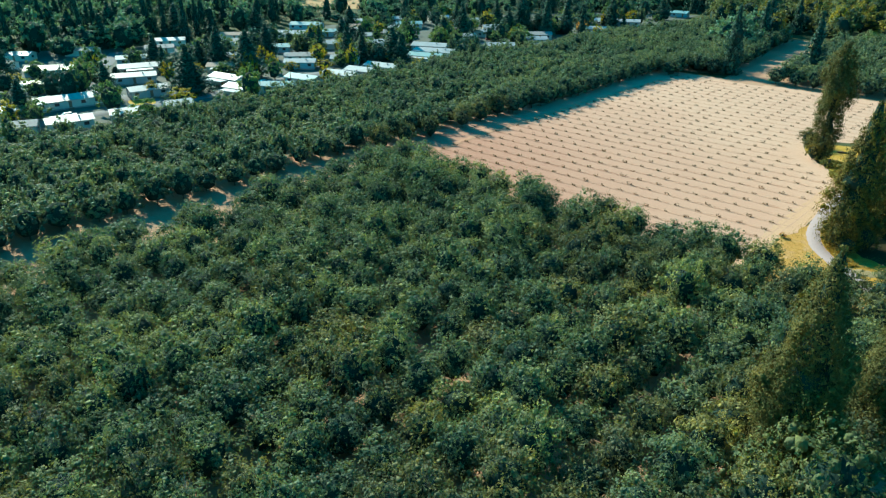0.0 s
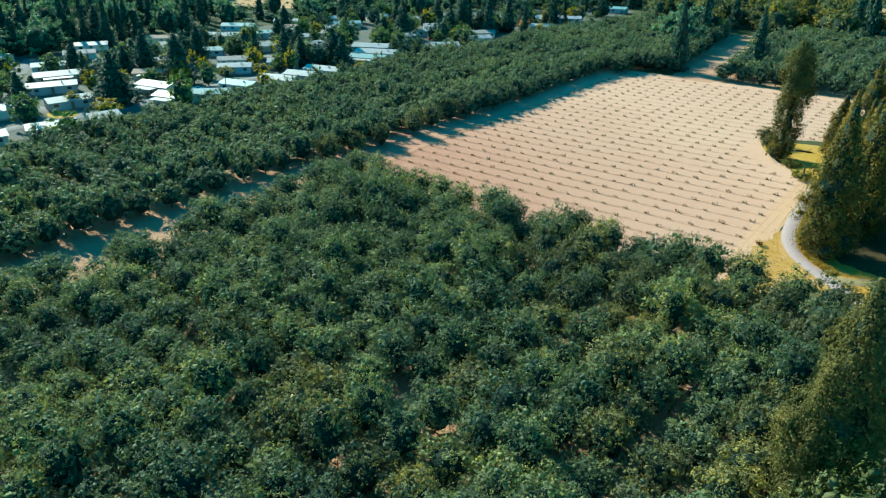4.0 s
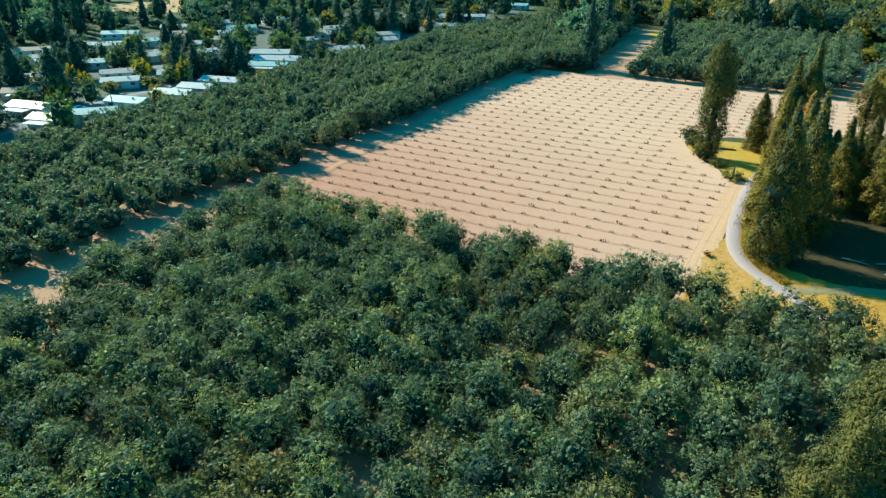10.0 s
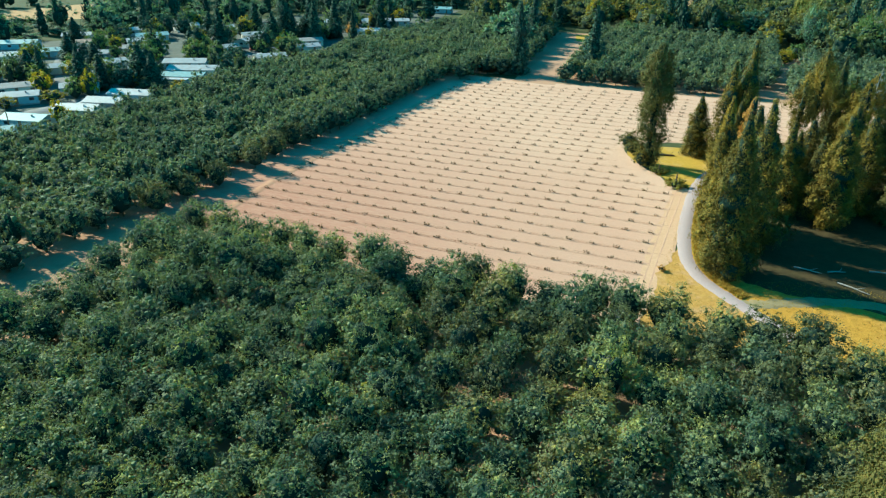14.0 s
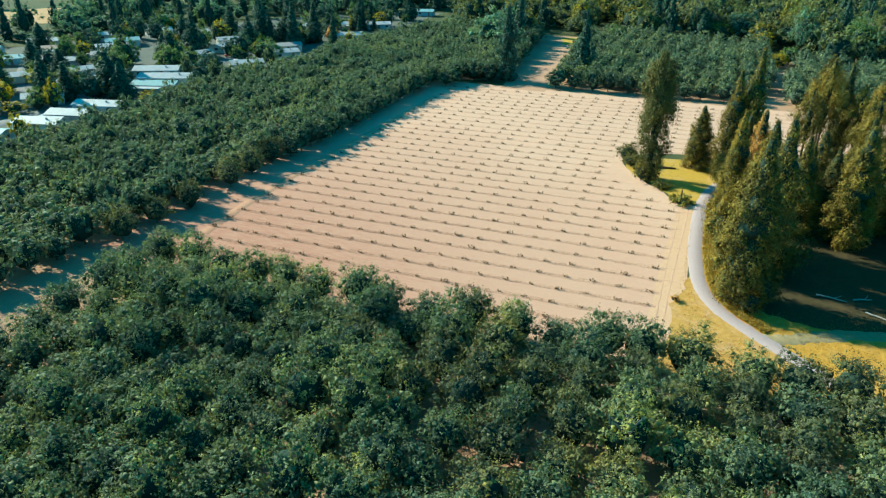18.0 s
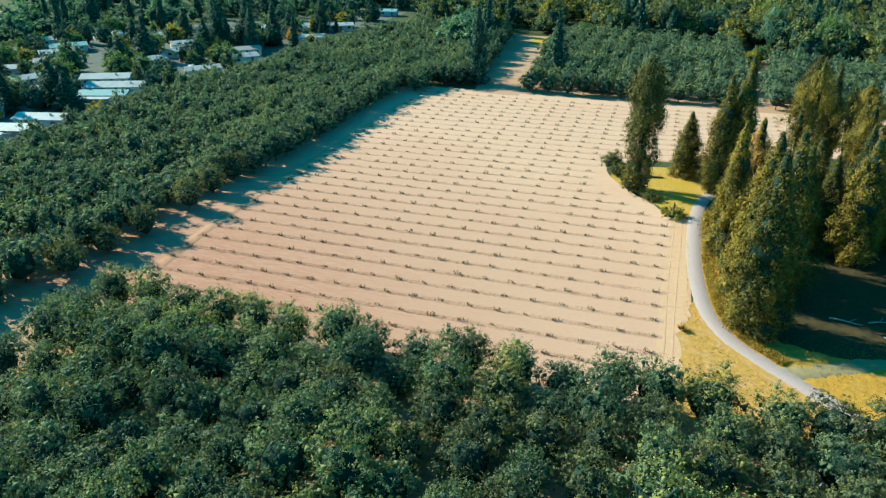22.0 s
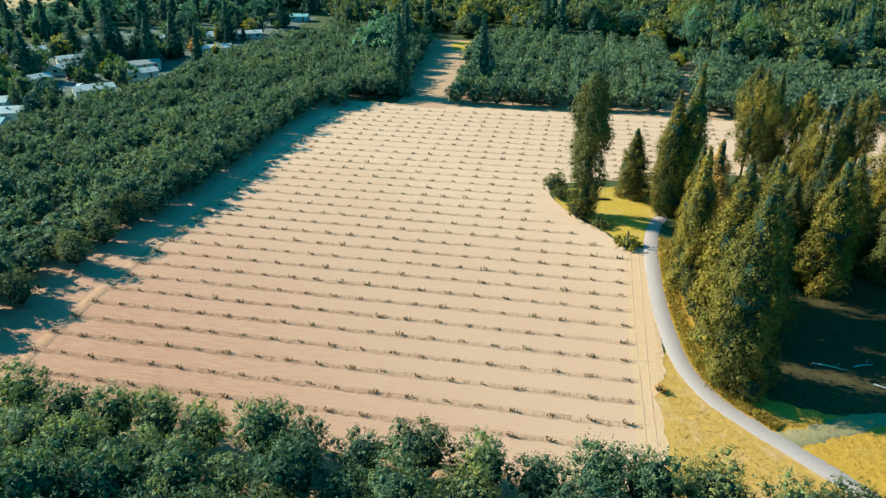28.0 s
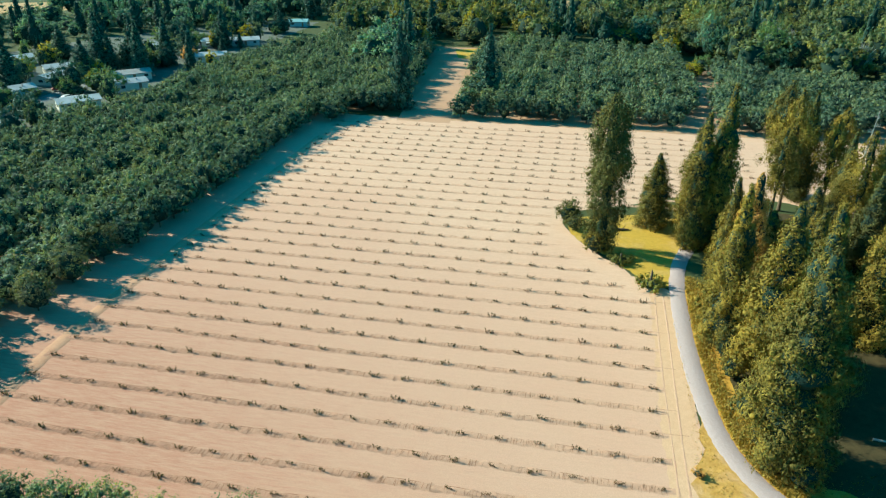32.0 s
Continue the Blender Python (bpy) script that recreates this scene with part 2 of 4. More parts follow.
def put(name, me, parent=None, label="", m=None):
    ob = new(name, me)
    if parent:
        ob.parent = parent
    if m is not None:
        ob.matrix_basis = m
    if label:
        ob["label"] = label
    return ob


def part(name, bm, mat, parent, label="", m=None):
    me = bpy.data.meshes.new(name)
    bm.to_mesh(me)
    bm.free()
    me.materials.append(mat)
    return put(name, me, parent, label, m)


def add_box(bm, lo, hi, bevel=0.0):
    c = [(a + b) / 2 for a, b in zip(lo, hi)]
    s = [b - a for a, b in zip(lo, hi)]
    got = bmesh.ops.create_cube(bm, size=1, matrix=Matrix.Translation(c) @ Matrix.Diagonal((*s, 1)))
    if bevel:
        edges = list({e for v in got["verts"] for e in v.link_edges})
        bmesh.ops.bevel(bm, geom=edges, offset=bevel, segments=1, affect="EDGES")
    return bm


def box(lo, hi, bevel=0.0):
    return add_box(bmesh.new(), lo, hi, bevel)


def tube(points, radii, sides=7):
    """Rings round a line of points, joined into a tapered tube: vertices and quads."""
    v, f = [], []
    for n, (p, r) in enumerate(zip(points, radii)):
        p = Vector(p)
        d = (Vector(points[min(n + 1, len(points) - 1)]) - Vector(points[max(n - 1, 0)])).normalized()
        a = d.orthogonal().normalized()
        b = d.cross(a)
        for k in range(sides):
            w = 2 * math.pi * k / sides
            v.append(tuple(p + a * (r * math.cos(w)) + b * (r * math.sin(w))))
    for n in range(len(points) - 1):
        for k in range(sides):
            f.append((n * sides + k, n * sides + (k + 1) % sides, (n + 1) * sides + (k + 1) % sides, (n + 1) * sides + k))
    return np.array(v), np.array(f)


def join(pieces):
    """Arrays of many pieces as one; a third array tells each face's material."""
    vs, fs, ms, n = [], [], [], 0
    for v, f, *m in pieces:
        vs.append(v)
        fs.append(np.asarray(f) + n)
        ms.append(m[0] if m else np.zeros(len(f), np.int32))
        n += len(v)
    if any(len(p) > 2 for p in pieces):
        return np.concatenate(vs), np.concatenate(fs), np.concatenate(ms)
    return np.concatenate(vs), np.concatenate(fs)


def leaves(rng, at, out, length, wide, tumble=0.6, axis=None):
    """One bent rhombus a leaf spray, at the points, facing roughly out."""
    n = len(at)
    nor = out + rng.normal(0, tumble, (n, 3))
    nor /= np.linalg.norm(nor, axis=1)[:, None] + 1e-9
    if axis is None:
        t = np.cross(nor, rng.normal(0, 1, (n, 3)))
    else:
        t = axis + rng.normal(0, 0.32, (n, 3))
        t = t - nor * (t * nor).sum(1)[:, None]
    t /= np.linalg.norm(t, axis=1)[:, None] + 1e-9
    b = np.cross(nor, t)
    le = (length * rng.uniform(0.6, 1.35, n))[:, None]
    wi = (wide * rng.uniform(0.6, 1.35, n))[:, None]
    v = np.stack([at + t * le * 0.5 - nor * le * 0.14, at + b * wi * 0.5, at - t * le * 0.5 - nor * le * 0.14, at - b * wi * 0.5], 1)
    return v.reshape(-1, 3), np.arange(4 * n).reshape(n, 4)


def ball_points(rng, n, low=-0.35):
    z = rng.uniform(low, 1, n)
    a = rng.uniform(0, 2 * math.pi, n)
    r = np.sqrt(1 - z * z)
    return np.stack([r * np.cos(a), r * np.sin(a), z], 1)


def cube_ball():
    """A ball of 24 quads."""
    ids, v, f = {}, [], []
    for axis in range(3):
        for side in (-1, 1):
            for i in range(2):
                for j in range(2):
                    q = []
                    for di, dj in ((0, 0), (1, 0), (1, 1), (0, 1)):
                        c = [0, 0, 0]
                        c[axis], c[(axis + 1) % 3], c[(axis + 2) % 3] = side, i + di - 1, j + dj - 1
                        key = tuple(c)
                        if key not in ids:
                            ids[key] = len(v)
                            v.append(np.array(c, float) / np.linalg.norm(c))
                        q.append(ids[key])
                    f.append(q if side > 0 else q[::-1])
    return np.array(v), np.array(f)


BALL_V, BALL_F = cube_ball()
BALL_M = np.ones(len(BALL_F), np.int32)
LUMP_V = np.array([(x, y, z) for x in (-1, 1) for y in (-1, 1) for z in (-1, 1)]) * 0.62
LUMP_F = np.array([(0, 1, 3, 2), (4, 6, 7, 5), (0, 4, 5, 1), (2, 3, 7, 6), (0, 2, 6, 4), (1, 5, 7, 3)])
LUMP_M = np.ones(6, np.int32)


def crown(seed, wide, low, high, clumps, per, leaf, shoots=0, cores=0.60, fuzz=0.28, dark_core=0.64):
    """An uneven broad crown: small clumps of leaf sprays over a lumpy dome, with shoots standing out."""
    rng = np.random.default_rng(seed)
    out = []
    tall = high - low
    heart = np.array([0, 0, low + tall * 0.40])
    reach = np.array([wide * 0.5, wide * 0.5, tall * 0.60])
    lobe = rng.uniform(0, 6.28, 4)
    for k in range(clumps):
        u = -0.30 + 1.28 * (k + rng.uniform(0.1, 0.9)) / clumps
        u = min(u, 0.97)
        a = 2.39996 * k + rng.uniform(-0.3, 0.3)
        d = np.array([math.sqrt(1 - u * u) * math.cos(a), math.sqrt(1 - u * u) * math.sin(a), u])
        lump = 1 + 0.13 * math.sin(2 * a + lobe[0]) + 0.10 * math.sin(3 * a + lobe[1] + 4 * u)
        c = heart + d * reach * rng.uniform(0.60, 1.05) * lump
        size = wide * rng.uniform(0.085, 0.158)
        tips = max(3, per // 5)
        pts = np.repeat(ball_points(rng, tips, -0.45), 5, 0)
        far = np.repeat(rng.uniform(1 - fuzz, 1 + fuzz, tips), 5)
        fan = rng.normal(0, leaf * 0.42, (tips * 5, 3))
        at = c + pts * size * far[:, None] + fan
        lift = np.repeat(rng.normal(0, 0.30, (tips, 3)), 5, 0)
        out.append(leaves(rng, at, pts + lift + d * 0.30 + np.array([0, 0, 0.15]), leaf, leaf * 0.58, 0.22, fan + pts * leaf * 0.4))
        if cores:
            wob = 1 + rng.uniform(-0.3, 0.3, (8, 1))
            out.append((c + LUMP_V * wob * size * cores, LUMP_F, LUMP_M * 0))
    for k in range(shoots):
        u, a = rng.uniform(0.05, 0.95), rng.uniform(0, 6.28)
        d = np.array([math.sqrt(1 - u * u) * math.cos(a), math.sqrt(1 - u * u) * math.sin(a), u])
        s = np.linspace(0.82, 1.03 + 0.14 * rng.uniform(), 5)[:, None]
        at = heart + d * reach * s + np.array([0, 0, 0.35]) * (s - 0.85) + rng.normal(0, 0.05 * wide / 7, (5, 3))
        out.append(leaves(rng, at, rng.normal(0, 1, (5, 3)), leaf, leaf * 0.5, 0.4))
    # dark ball at the heart, its colour standing in for inner shade
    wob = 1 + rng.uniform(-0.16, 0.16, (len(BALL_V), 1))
    out.append((heart + BALL_V * wob * reach * dark_core, BALL_F, BALL_M))
    return join(out)


def conifer_crown(seed, high, wide, low, whorls, per, leaf, shape=0.8, gaps=0.15, ragged=0.3, waist=0.2, cores=9, solid=True, heart=0.64):
    """Boughs in whorls up a stem, each a billow of fine sprays; some missing, some reaching out."""
    rng = np.random.default_rng(seed)
    out = []
    lobes = rng.uniform(0, 6.28, 4)

    def girth(u, a):
        body = (0.60 + 0.40 * min(1, u / waist)) * (1 - u ** shape) ** 0.92
        return wide * 0.51 * body * (1 + 0.16 * math.sin(2 * a + lobes[0] + 5 * u) + 0.15 * math.sin(3 * a + lobes[1] - 11 * u) + 0.13 * math.sin(19 * u + lobes[2] + a)) + 0.2

    for k in range(whorls):
        u = (k + rng.uniform(0, 0.9)) / whorls
        z = low + (high - low) * u
        boughs = int(4.0 + 1.05 * girth(u, 0) + rng.uniform(0, 1.2))
        turn = rng.uniform(0, 6.28)
        for j in range(boughs):
            if rng.uniform() < gaps:
                continue
            a = turn + 6.283 * j / boughs + rng.uniform(-0.3, 0.3)
            r = girth(u, a) * (1 + ragged * rng.uniform(-0.8, 0.4))
            size = 0.13 * r + 0.36
            n = max(3, int(per * min(1.6, size * size)))
            d = np.array([math.cos(a), math.sin(a), 0])
            pts = ball_points(rng, n, -0.85)
            s = np.abs(rng.normal(0, 0.26, n))[:, None]
            at = d * (r - size * 0.7) + np.array([0, 0, z - 0.20 * r]) + pts * np.array([0.92, 0.92, 1.45]) * size * rng.uniform(0.72, 1.15, n)[:, None]
            at = at - d * s * r * 0.5 + np.array([0, 0, 0.18]) * s * r
            out.append(leaves(rng, at, pts + d * 0.8 + np.array([0, 0, 0.2]), leaf * 1.25, leaf * 0.36, 0.34, pts * 0.5 + d * 0.5 + np.array([0, 0, 0.9])))
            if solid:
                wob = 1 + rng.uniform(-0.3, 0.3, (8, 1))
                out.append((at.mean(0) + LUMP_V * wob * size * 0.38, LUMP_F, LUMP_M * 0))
    # dark balls up the stem, coloured as the shade inside the crown
    n = cores
    for k in range(n):
        u = (k + 0.2) / n
        z = low + (high - low) * u
        r = min(girth(u, 0), girth(u, 2), girth(u, 4)) * heart
        wob = 1 + rng.uniform(-0.2, 0.2, (len(BALL_V), 1))
        out.append((np.array([0, 0, z]) + BALL_V * wob * np.array([r, r, (high - low) / n * 0.8]), BALL_F, BALL_M))
    tip = np.stack([rng.normal(0, 0.22, 40), rng.normal(0, 0.22, 40), high - rng.uniform(-0.3, 2.0, 40)], 1)
    out.append(leaves(rng, tip, rng.normal(0, 1, (40, 3)), leaf, leaf * 0.5, 0.3))
    return join(out)


def trunk(seed, high, thick, limbs=4, spread=1.6, fork=0.25):
    rng = np.random.default_rng(seed)
    lean = rng.uniform(-0.04, 0.04, 2) * high
    out = [tube([(0, 0, -0.1), (0, 0, high * 0.1), (lean[0] * 0.5, lean[1] * 0.5, high * 0.5), (*lean, high * 0.95)],
                [thick * 1.35, thick, thick * 0.7, thick * 0.16])]
    for k in range(limbs):
        a = 6.283 * k / max(limbs, 1) + rng.uniform(-0.4, 0.4)
        z = high * (fork + 0.12 * rng.uniform())
        r = spread * rng.uniform(0.7, 1.1)
        out.append(tube([(0, 0, z), (math.cos(a) * r * 0.5, math.sin(a) * r * 0.5, z + r * 0.55),
                         (math.cos(a) * r, math.sin(a) * r, z + r * 1.3)], [thick * 0.55, thick * 0.42, thick * 0.12], 5))
    return join(out)


def sheet(name, pts, z, mat, label, category, rough=0.6, step=2.0, seed=1):
    """A flat piece of ground with a frayed outline."""
    rng = random.Random(seed)
    rough = min(rough, step * 0.22)
    bm = bmesh.new()
    ring = []
    for n, p in enumerate(pts):
        q = pts[(n + 1) % len(pts)]
        a, b = Vector((*p, 0)), Vector((*q, 0))
        k = max(1, int((b - a).length / step))
        for i in range(k):
            c = a.lerp(b, i / k) + Vector((rng.uniform(-rough, rough), rng.uniform(-rough, rough), 0))
            ring.append(bm.verts.new((c.x, c.y, z)))
    if sum((a[0] * b[1] - b[0] * a[1]) for a, b in zip(pts, pts[1:] + pts[:1])) < 0:
        ring.reverse()
    face = bm.faces.new(ring)
    face.normal_update()
    bmesh.ops.triangulate(bm, faces=[face], ngon_method="EAR_CLIP")
    return tagged(part(name, bm, mat, None), label, category, kind="structure")


def smooth_line(pts, per=8):
    out = []
    for n in range(len(pts) - 1):
        p = [Vector((*pts[min(max(k, 0), len(pts) - 1)], 0)) for k in (n - 1, n, n + 1, n + 2)]
        for i in range(per):
            t = i / per
            out.append(0.5 * (2 * p[1] + (p[2] - p[0]) * t + (2 * p[0] - 5 * p[1] + 4 * p[2] - p[3]) * t * t + (3 * p[1] - p[0] - 3 * p[2] + p[3]) * t ** 3))
    return out + [Vector((*pts[-1], 0))]


def ribbon(line, wide, z, seed=0, fray=0.0, crownh=0.0):
    """A strip along a line: its vertices and quads, with sloping rims."""
    rng = random.Random(seed)
    v, f = [], []
    for n, p in enumerate(line):
        d = (line[min(n + 1, len(line) - 1)] - line[max(n - 1, 0)]).normalized()
        s = Vector((-d.y, d.x, 0))
        l, r = wide / 2 + rng.uniform(-fray, fray), wide / 2 + rng.uniform(-fray, fray)
        for off, h in ((l + 0.12, -0.06), (l, 0), (0, crownh), (-r, 0), (-r - 0.12, -0.06)):
            q = p + s * off
            v.append((q.x, q.y, z + h))
    for n in range(len(line) - 1):
        for k in range(4):
            a = n * 5 + k
            f.append((a, a + 1, a + 6, a + 5))
    return np.array(v), np.array(f)


def inside(x, y, pts):
    hit = False
    for n in range(len(pts)):
        (x1, y1), (x2, y2) = pts[n], pts[n - 1]
        if (y1 > y) != (y2 > y) and x < (x2 - x1) * (y - y1) / (y2 - y1) + x1:
            hit = not hit
    return hit


# ---- ground ----
S = 4.5
bm = bmesh.new()
bmesh.ops.create_grid(bm, x_segments=24, y_segments=24, size=2400)
tagged(part("ground", bm, GROUND, None), "flat dry meadow ground reaching to the horizon", "ground", kind="structure")
FIELD_EDGE = [(-97, -12), (-60, -11), (0, -11), (6, -12), (7, 4), (6.0, 12), (5.4, 20), (5.2, 40), (4.5, 50), (-1, 54), (-6, 60), (-11, 66), (-14.5, 74), (-13, 80), (-4, 84), (8, 92), (24, 96), (36, 92), (50, 88), (80, 92), (90, 140), (20, 141), (-46, 142), (-97, 143)]
sheet("orchard_floor", [(-156, -210), (60, -210), (60, -60), (34, -34), (30, -12), (6, -11), (-60, -11.5), (-92, -12), (-92, 146), (-66, 150), (-62, 260), (-110, 262), (-152, 255)], 0.015, EARTH, "reddish bare earth under the orchard rows", "earth", 0.8, 4.0, 2)
sheet("orchard_floor", [(-52, 137), (72, 137), (118, 178), (60, 216), (20, 250), (-46, 262), (-62, 240), (-57, 190)], 0.015, EARTH, "bare earth under the far orchard block", "earth", 0.8, 4.0, 3)
sheet("field", FIELD_EDGE, 0.03, FIELD, "dry pale tilled field planted with young saplings", "field", 0.5, 2.0, 4)
sheet("dry_grass", [(0.9, -10), (5.6, -10), (5.2, 8), (5.2, 20), (5.0, 47), (3.4, 50), (1.2, 48), (0.9, 20)], 0.036, STUBBLE, "thin dry stubble along the field edge", "grass", 0.5, 0.9, 16)
sheet("dirt_lane", [(-66, 139), (-49.5, 139), (-52, 150), (-55.5, 185), (-59, 222), (-61, 238), (-69, 238), (-68.5, 190)], 0.035, TRACK, "pale dirt lane between two orchard blocks", "lane", 0.6, 2.0, 5)
sheet("dry_grass", [(3.5, -13), (4.5, -2), (3.6, 6), (5.2, 12), (5.6, 20), (5.4, 40), (5.6, 50), (6.2, 50), (6.4, 20), (8.8, 10.5), (14.5, 2.7), (22, -4.6), (31, -13), (31, -16), (18, -13)], 0.045, VERGE, "dry yellow stubble between the field and the gravel path", "grass", 0.5, 1.5, 6)
sheet("dry_grass", [(5.8, 50), (10.4, 52), (9.8, 36), (11.4, 19), (15, 12), (18, 8.8), (24, 7.0), (30, 9), (42, 10), (60, 6), (60, -12), (44, -16), (31, -15), (22, -4.8), (14.4, 2.5), (8.6, 10.3), (6.2, 20)], 0.046, GOLD, "golden dry grass between the gravel path and the grove", "grass", 0.5, 1.5, 17)
sheet("lawn", [(-13.5, 76), (-12, 69), (-9.5, 64), (-5, 60.5), (-1, 54.5), (2, 51), (4.2, 50.5), (5.2, 56), (7.5, 62), (10, 70), (9, 80), (2, 81), (-6, 79.5)], 0.05, LAWN, "yellow green grass patch under lone trees", "lawn", 0.4, 1.2, 7)
# south edge follows the grove's shade, which the floor colour carries
sheet("grove_floor", [(11, 19), (14.5, 12), (18, 8.5), (24, 6.8), (30, 7), (42, 5), (80, 4), (84, 82), (40, 86), (22, 88), (13, 76), (12.5, 66), (10, 50), (9.4, 36)], 0.055, SHADED_DUFF, "needle-strewn floor of the conifer grove, darkened as its shade", "ground", 0.5, 1.5, 8)
sheet("park_ground", [(-158, -100), (-158, 320), (-190, 320), (-245, 250), (-262, 200), (-300, 120), (-300, 20), (-335, -40), (-320, -110)], 0.02, PARK, "worn gravel and dry turf between mobile homes", "ground", 2, 6, 15)
sheet("mown_field", [(-420, 190), (-380, 175), (-335, 200), (-330, 232), (-400, 250)], 0.03, TAN, "pale dry clearing among far trees", "field", 3, 8, 9)
sheet("mown_field", [(-400, 320), (-350, 315), (-325, 345), (-360, 372), (-410, 360)], 0.03, TAN, "pale dry clearing among far trees", "field", 3, 8, 10)
sheet("mown_field", [(-45, 395), (0, 392), (8, 425), (-30, 445), (-60, 425)], 0.03, TAN, "pale dry clearing among far trees", "field", 3, 8, 11)
sheet("lawn", [(-66, 236), (-47, 232), (-40, 250), (-56, 262), (-70, 254)], 0.04, LAWN, "yellow green grass at the end of the lane", "lawn", 0.8, 2, 12)

PATH_LINE = smooth_line([(40, -20), (32, -13.5), (26, -8.2), (22.2, -4.4), (18.6, -1.0), (14.6, 2.8), (11.2, 6.4), (8.9, 10.5), (7.4, 15), (6.6, 20.5), (5.9, 28), (5.6, 36), (5.6, 45), (6.0, 54), (7.4, 62), (11, 70), (17, 76), (26, 80)])
me = quads("path", *ribbon(PATH_LINE, 2.3, 0.085, 3, 0.10, 0.02), GRAVEL)
tagged(put("path", me), "pale grey gravel path curving past the grove", "path", kind="structure")
spur = smooth_line([(17.5, 0.8), (21, 2.4), (25, 4.8), (31, 7.4), (40, 8.2), (52, 6.5)])
me = quads("dirt_track", *ribbon(spur, 2.6, 0.075, 5, 0.3), WORN)
tagged(put("dirt_track", me), "worn earth track branching off the gravel path", "track", kind="structure")
headland = smooth_line([(-80.4, -12), (-80.6, -3), (-81.6, 8), (-82.4, 16), (-82.8, 30), (-82.6, 60), (-82, 120)])
me = quads("headland_track", *ribbon(headland, 2.2, 0.040, 4, 0.10), HEADLAND)
tagged(put("headland_track", me), "pale packed earth track round the field's edge", "track", kind="structure")
for x in (1.9, 3.2):
    line = [Vector((x + 0.12 * math.sin(y * 0.11 + x), y, 0)) for y in range(-12, 50, 2)]
    me = quads("wheel_track", *ribbon(line, 0.20, 0.042, int(x), 0.05), RIDGE)
    tagged(put("wheel_track", me), "pale wheel track worn into dry soil", "track", kind="structure")

# ---- planted rows ----
def row_span(j):
    """First and last column of the young trees in row j."""
    y = j * S
    last = 0 if y < 47 else -1 if y < 52 else -2 if y < 57 else -3 if y < 62 else -4 if y < 84 else 3 if y < 94 else 6
    return -18, last


ROWS = range(-1, 31)
rng = np.random.default_rng(5)
clods, marks = [], []
for j in ROWS:
    a, b = row_span(j)
    line = [Vector((x, j * S + 0.10 * math.sin(x * 0.3 + j), 0)) for x in np.arange(a * S - 1.5, b * S + 1.8, 0.45)]
    v, f = ribbon(line, 1.0, 0.042, j, 0.12, 0.008)
    v[:, 2] += rng.uniform(-0.006, 0.006, len(v))
    v[:, 1] += rng.normal(0, 0.06, len(v))
    tagged(put("soil_ridge", quads("soil_ridge", v, f, RIDGE)), "low scuffed ridge of dry soil along a planted row", "soil ridge", kind="structure")
    n = int((b - a) * S * 1.6)
    at = np.stack([rng.uniform(a * S - 1, b * S + 1, n), j * S + rng.normal(0.1, 0.26, n), np.full(n, 0.055)], 1)
    clods.append(leaves(rng, at, np.tile([0.2, 0.1, 1.0], (n, 1)), 0.20, 0.10, 0.3))
    n = int((b - a) * S * 3.6)
    x, half, skew = rng.uniform(a * S - 1, b * S + 1, n), rng.uniform(0.28, 0.50, n), rng.uniform(-0.10, 0.16, n)
    y, z, w = j * S + rng.normal(0, 0.12, n), np.full(n, 0.056), rng.uniform(0.014, 0.036, n)
    v = np.stack([np.stack([x - w, y - half, z], 1), np.stack([x + w, y - half, z], 1), np.stack([x + w + skew, y + half, z], 1), np.stack([x - w + skew, y + half, z], 1)], 1)
    marks.append((v.reshape(-1, 3), np.arange(4 * n).reshape(n, 4)))
    x = a * S - 1.5
    while x < b * S + 1.5:
        far = x + rng.uniform(1.0, 4.5)
        line = [Vector((w, j * S + 0.50 + 0.05 * math.sin(w * 1.1 + j), 0)) for w in np.arange(x, far, 0.5)]
        if len(line) > 1:
            marks.append(ribbon(line, 0.05, 0.044, j, 0.02))
        x = far + rng.uniform(0.3, 2.5)
tagged(put("soil_clods", quads("soil_clods", *join(clods), RIDGE)), "loose dry clods scattered along the planted rows", "clods", kind="stuff")
tagged(put("rake_marks", quads("rake_marks", *join(marks), FURROW)), "short dark rake marks across the planted rows", "soil marks", kind="stuff")


def sapling_arrays(seed):
    r = np.random.default_rng(seed)
    stems, foliage = [], []
    for k in range(4):
        dx, dy = (k - 1.5) * 0.30 + r.uniform(-0.12, 0.12), r.uniform(-0.14, 0.14)
        h = r.uniform(0.30, 0.62)
        tip = (dx * 1.25 + r.uniform(-0.1, 0.1), dy * 1.5, h)
        stems.append(tube([(dx, dy, -0.03), (dx * 1.1, dy, h * 0.5), tip], [0.04, 0.034, 0.016], 4))
        n = 11
        u = r.uniform(0.05, 1.05, n)[:, None]
        at = np.array([dx, dy, 0]) * (1 - u) + np.array(tip) * u + r.normal(0, 0.10, (n, 3))
        at[:, 2] = np.maximum(at[:, 2], 0.05)
        foliage.append(leaves(r, at, r.normal(0, 1, (n, 3)) + [0, 0, 0.6], 0.23, 0.12))
    return stems, join(foliage)


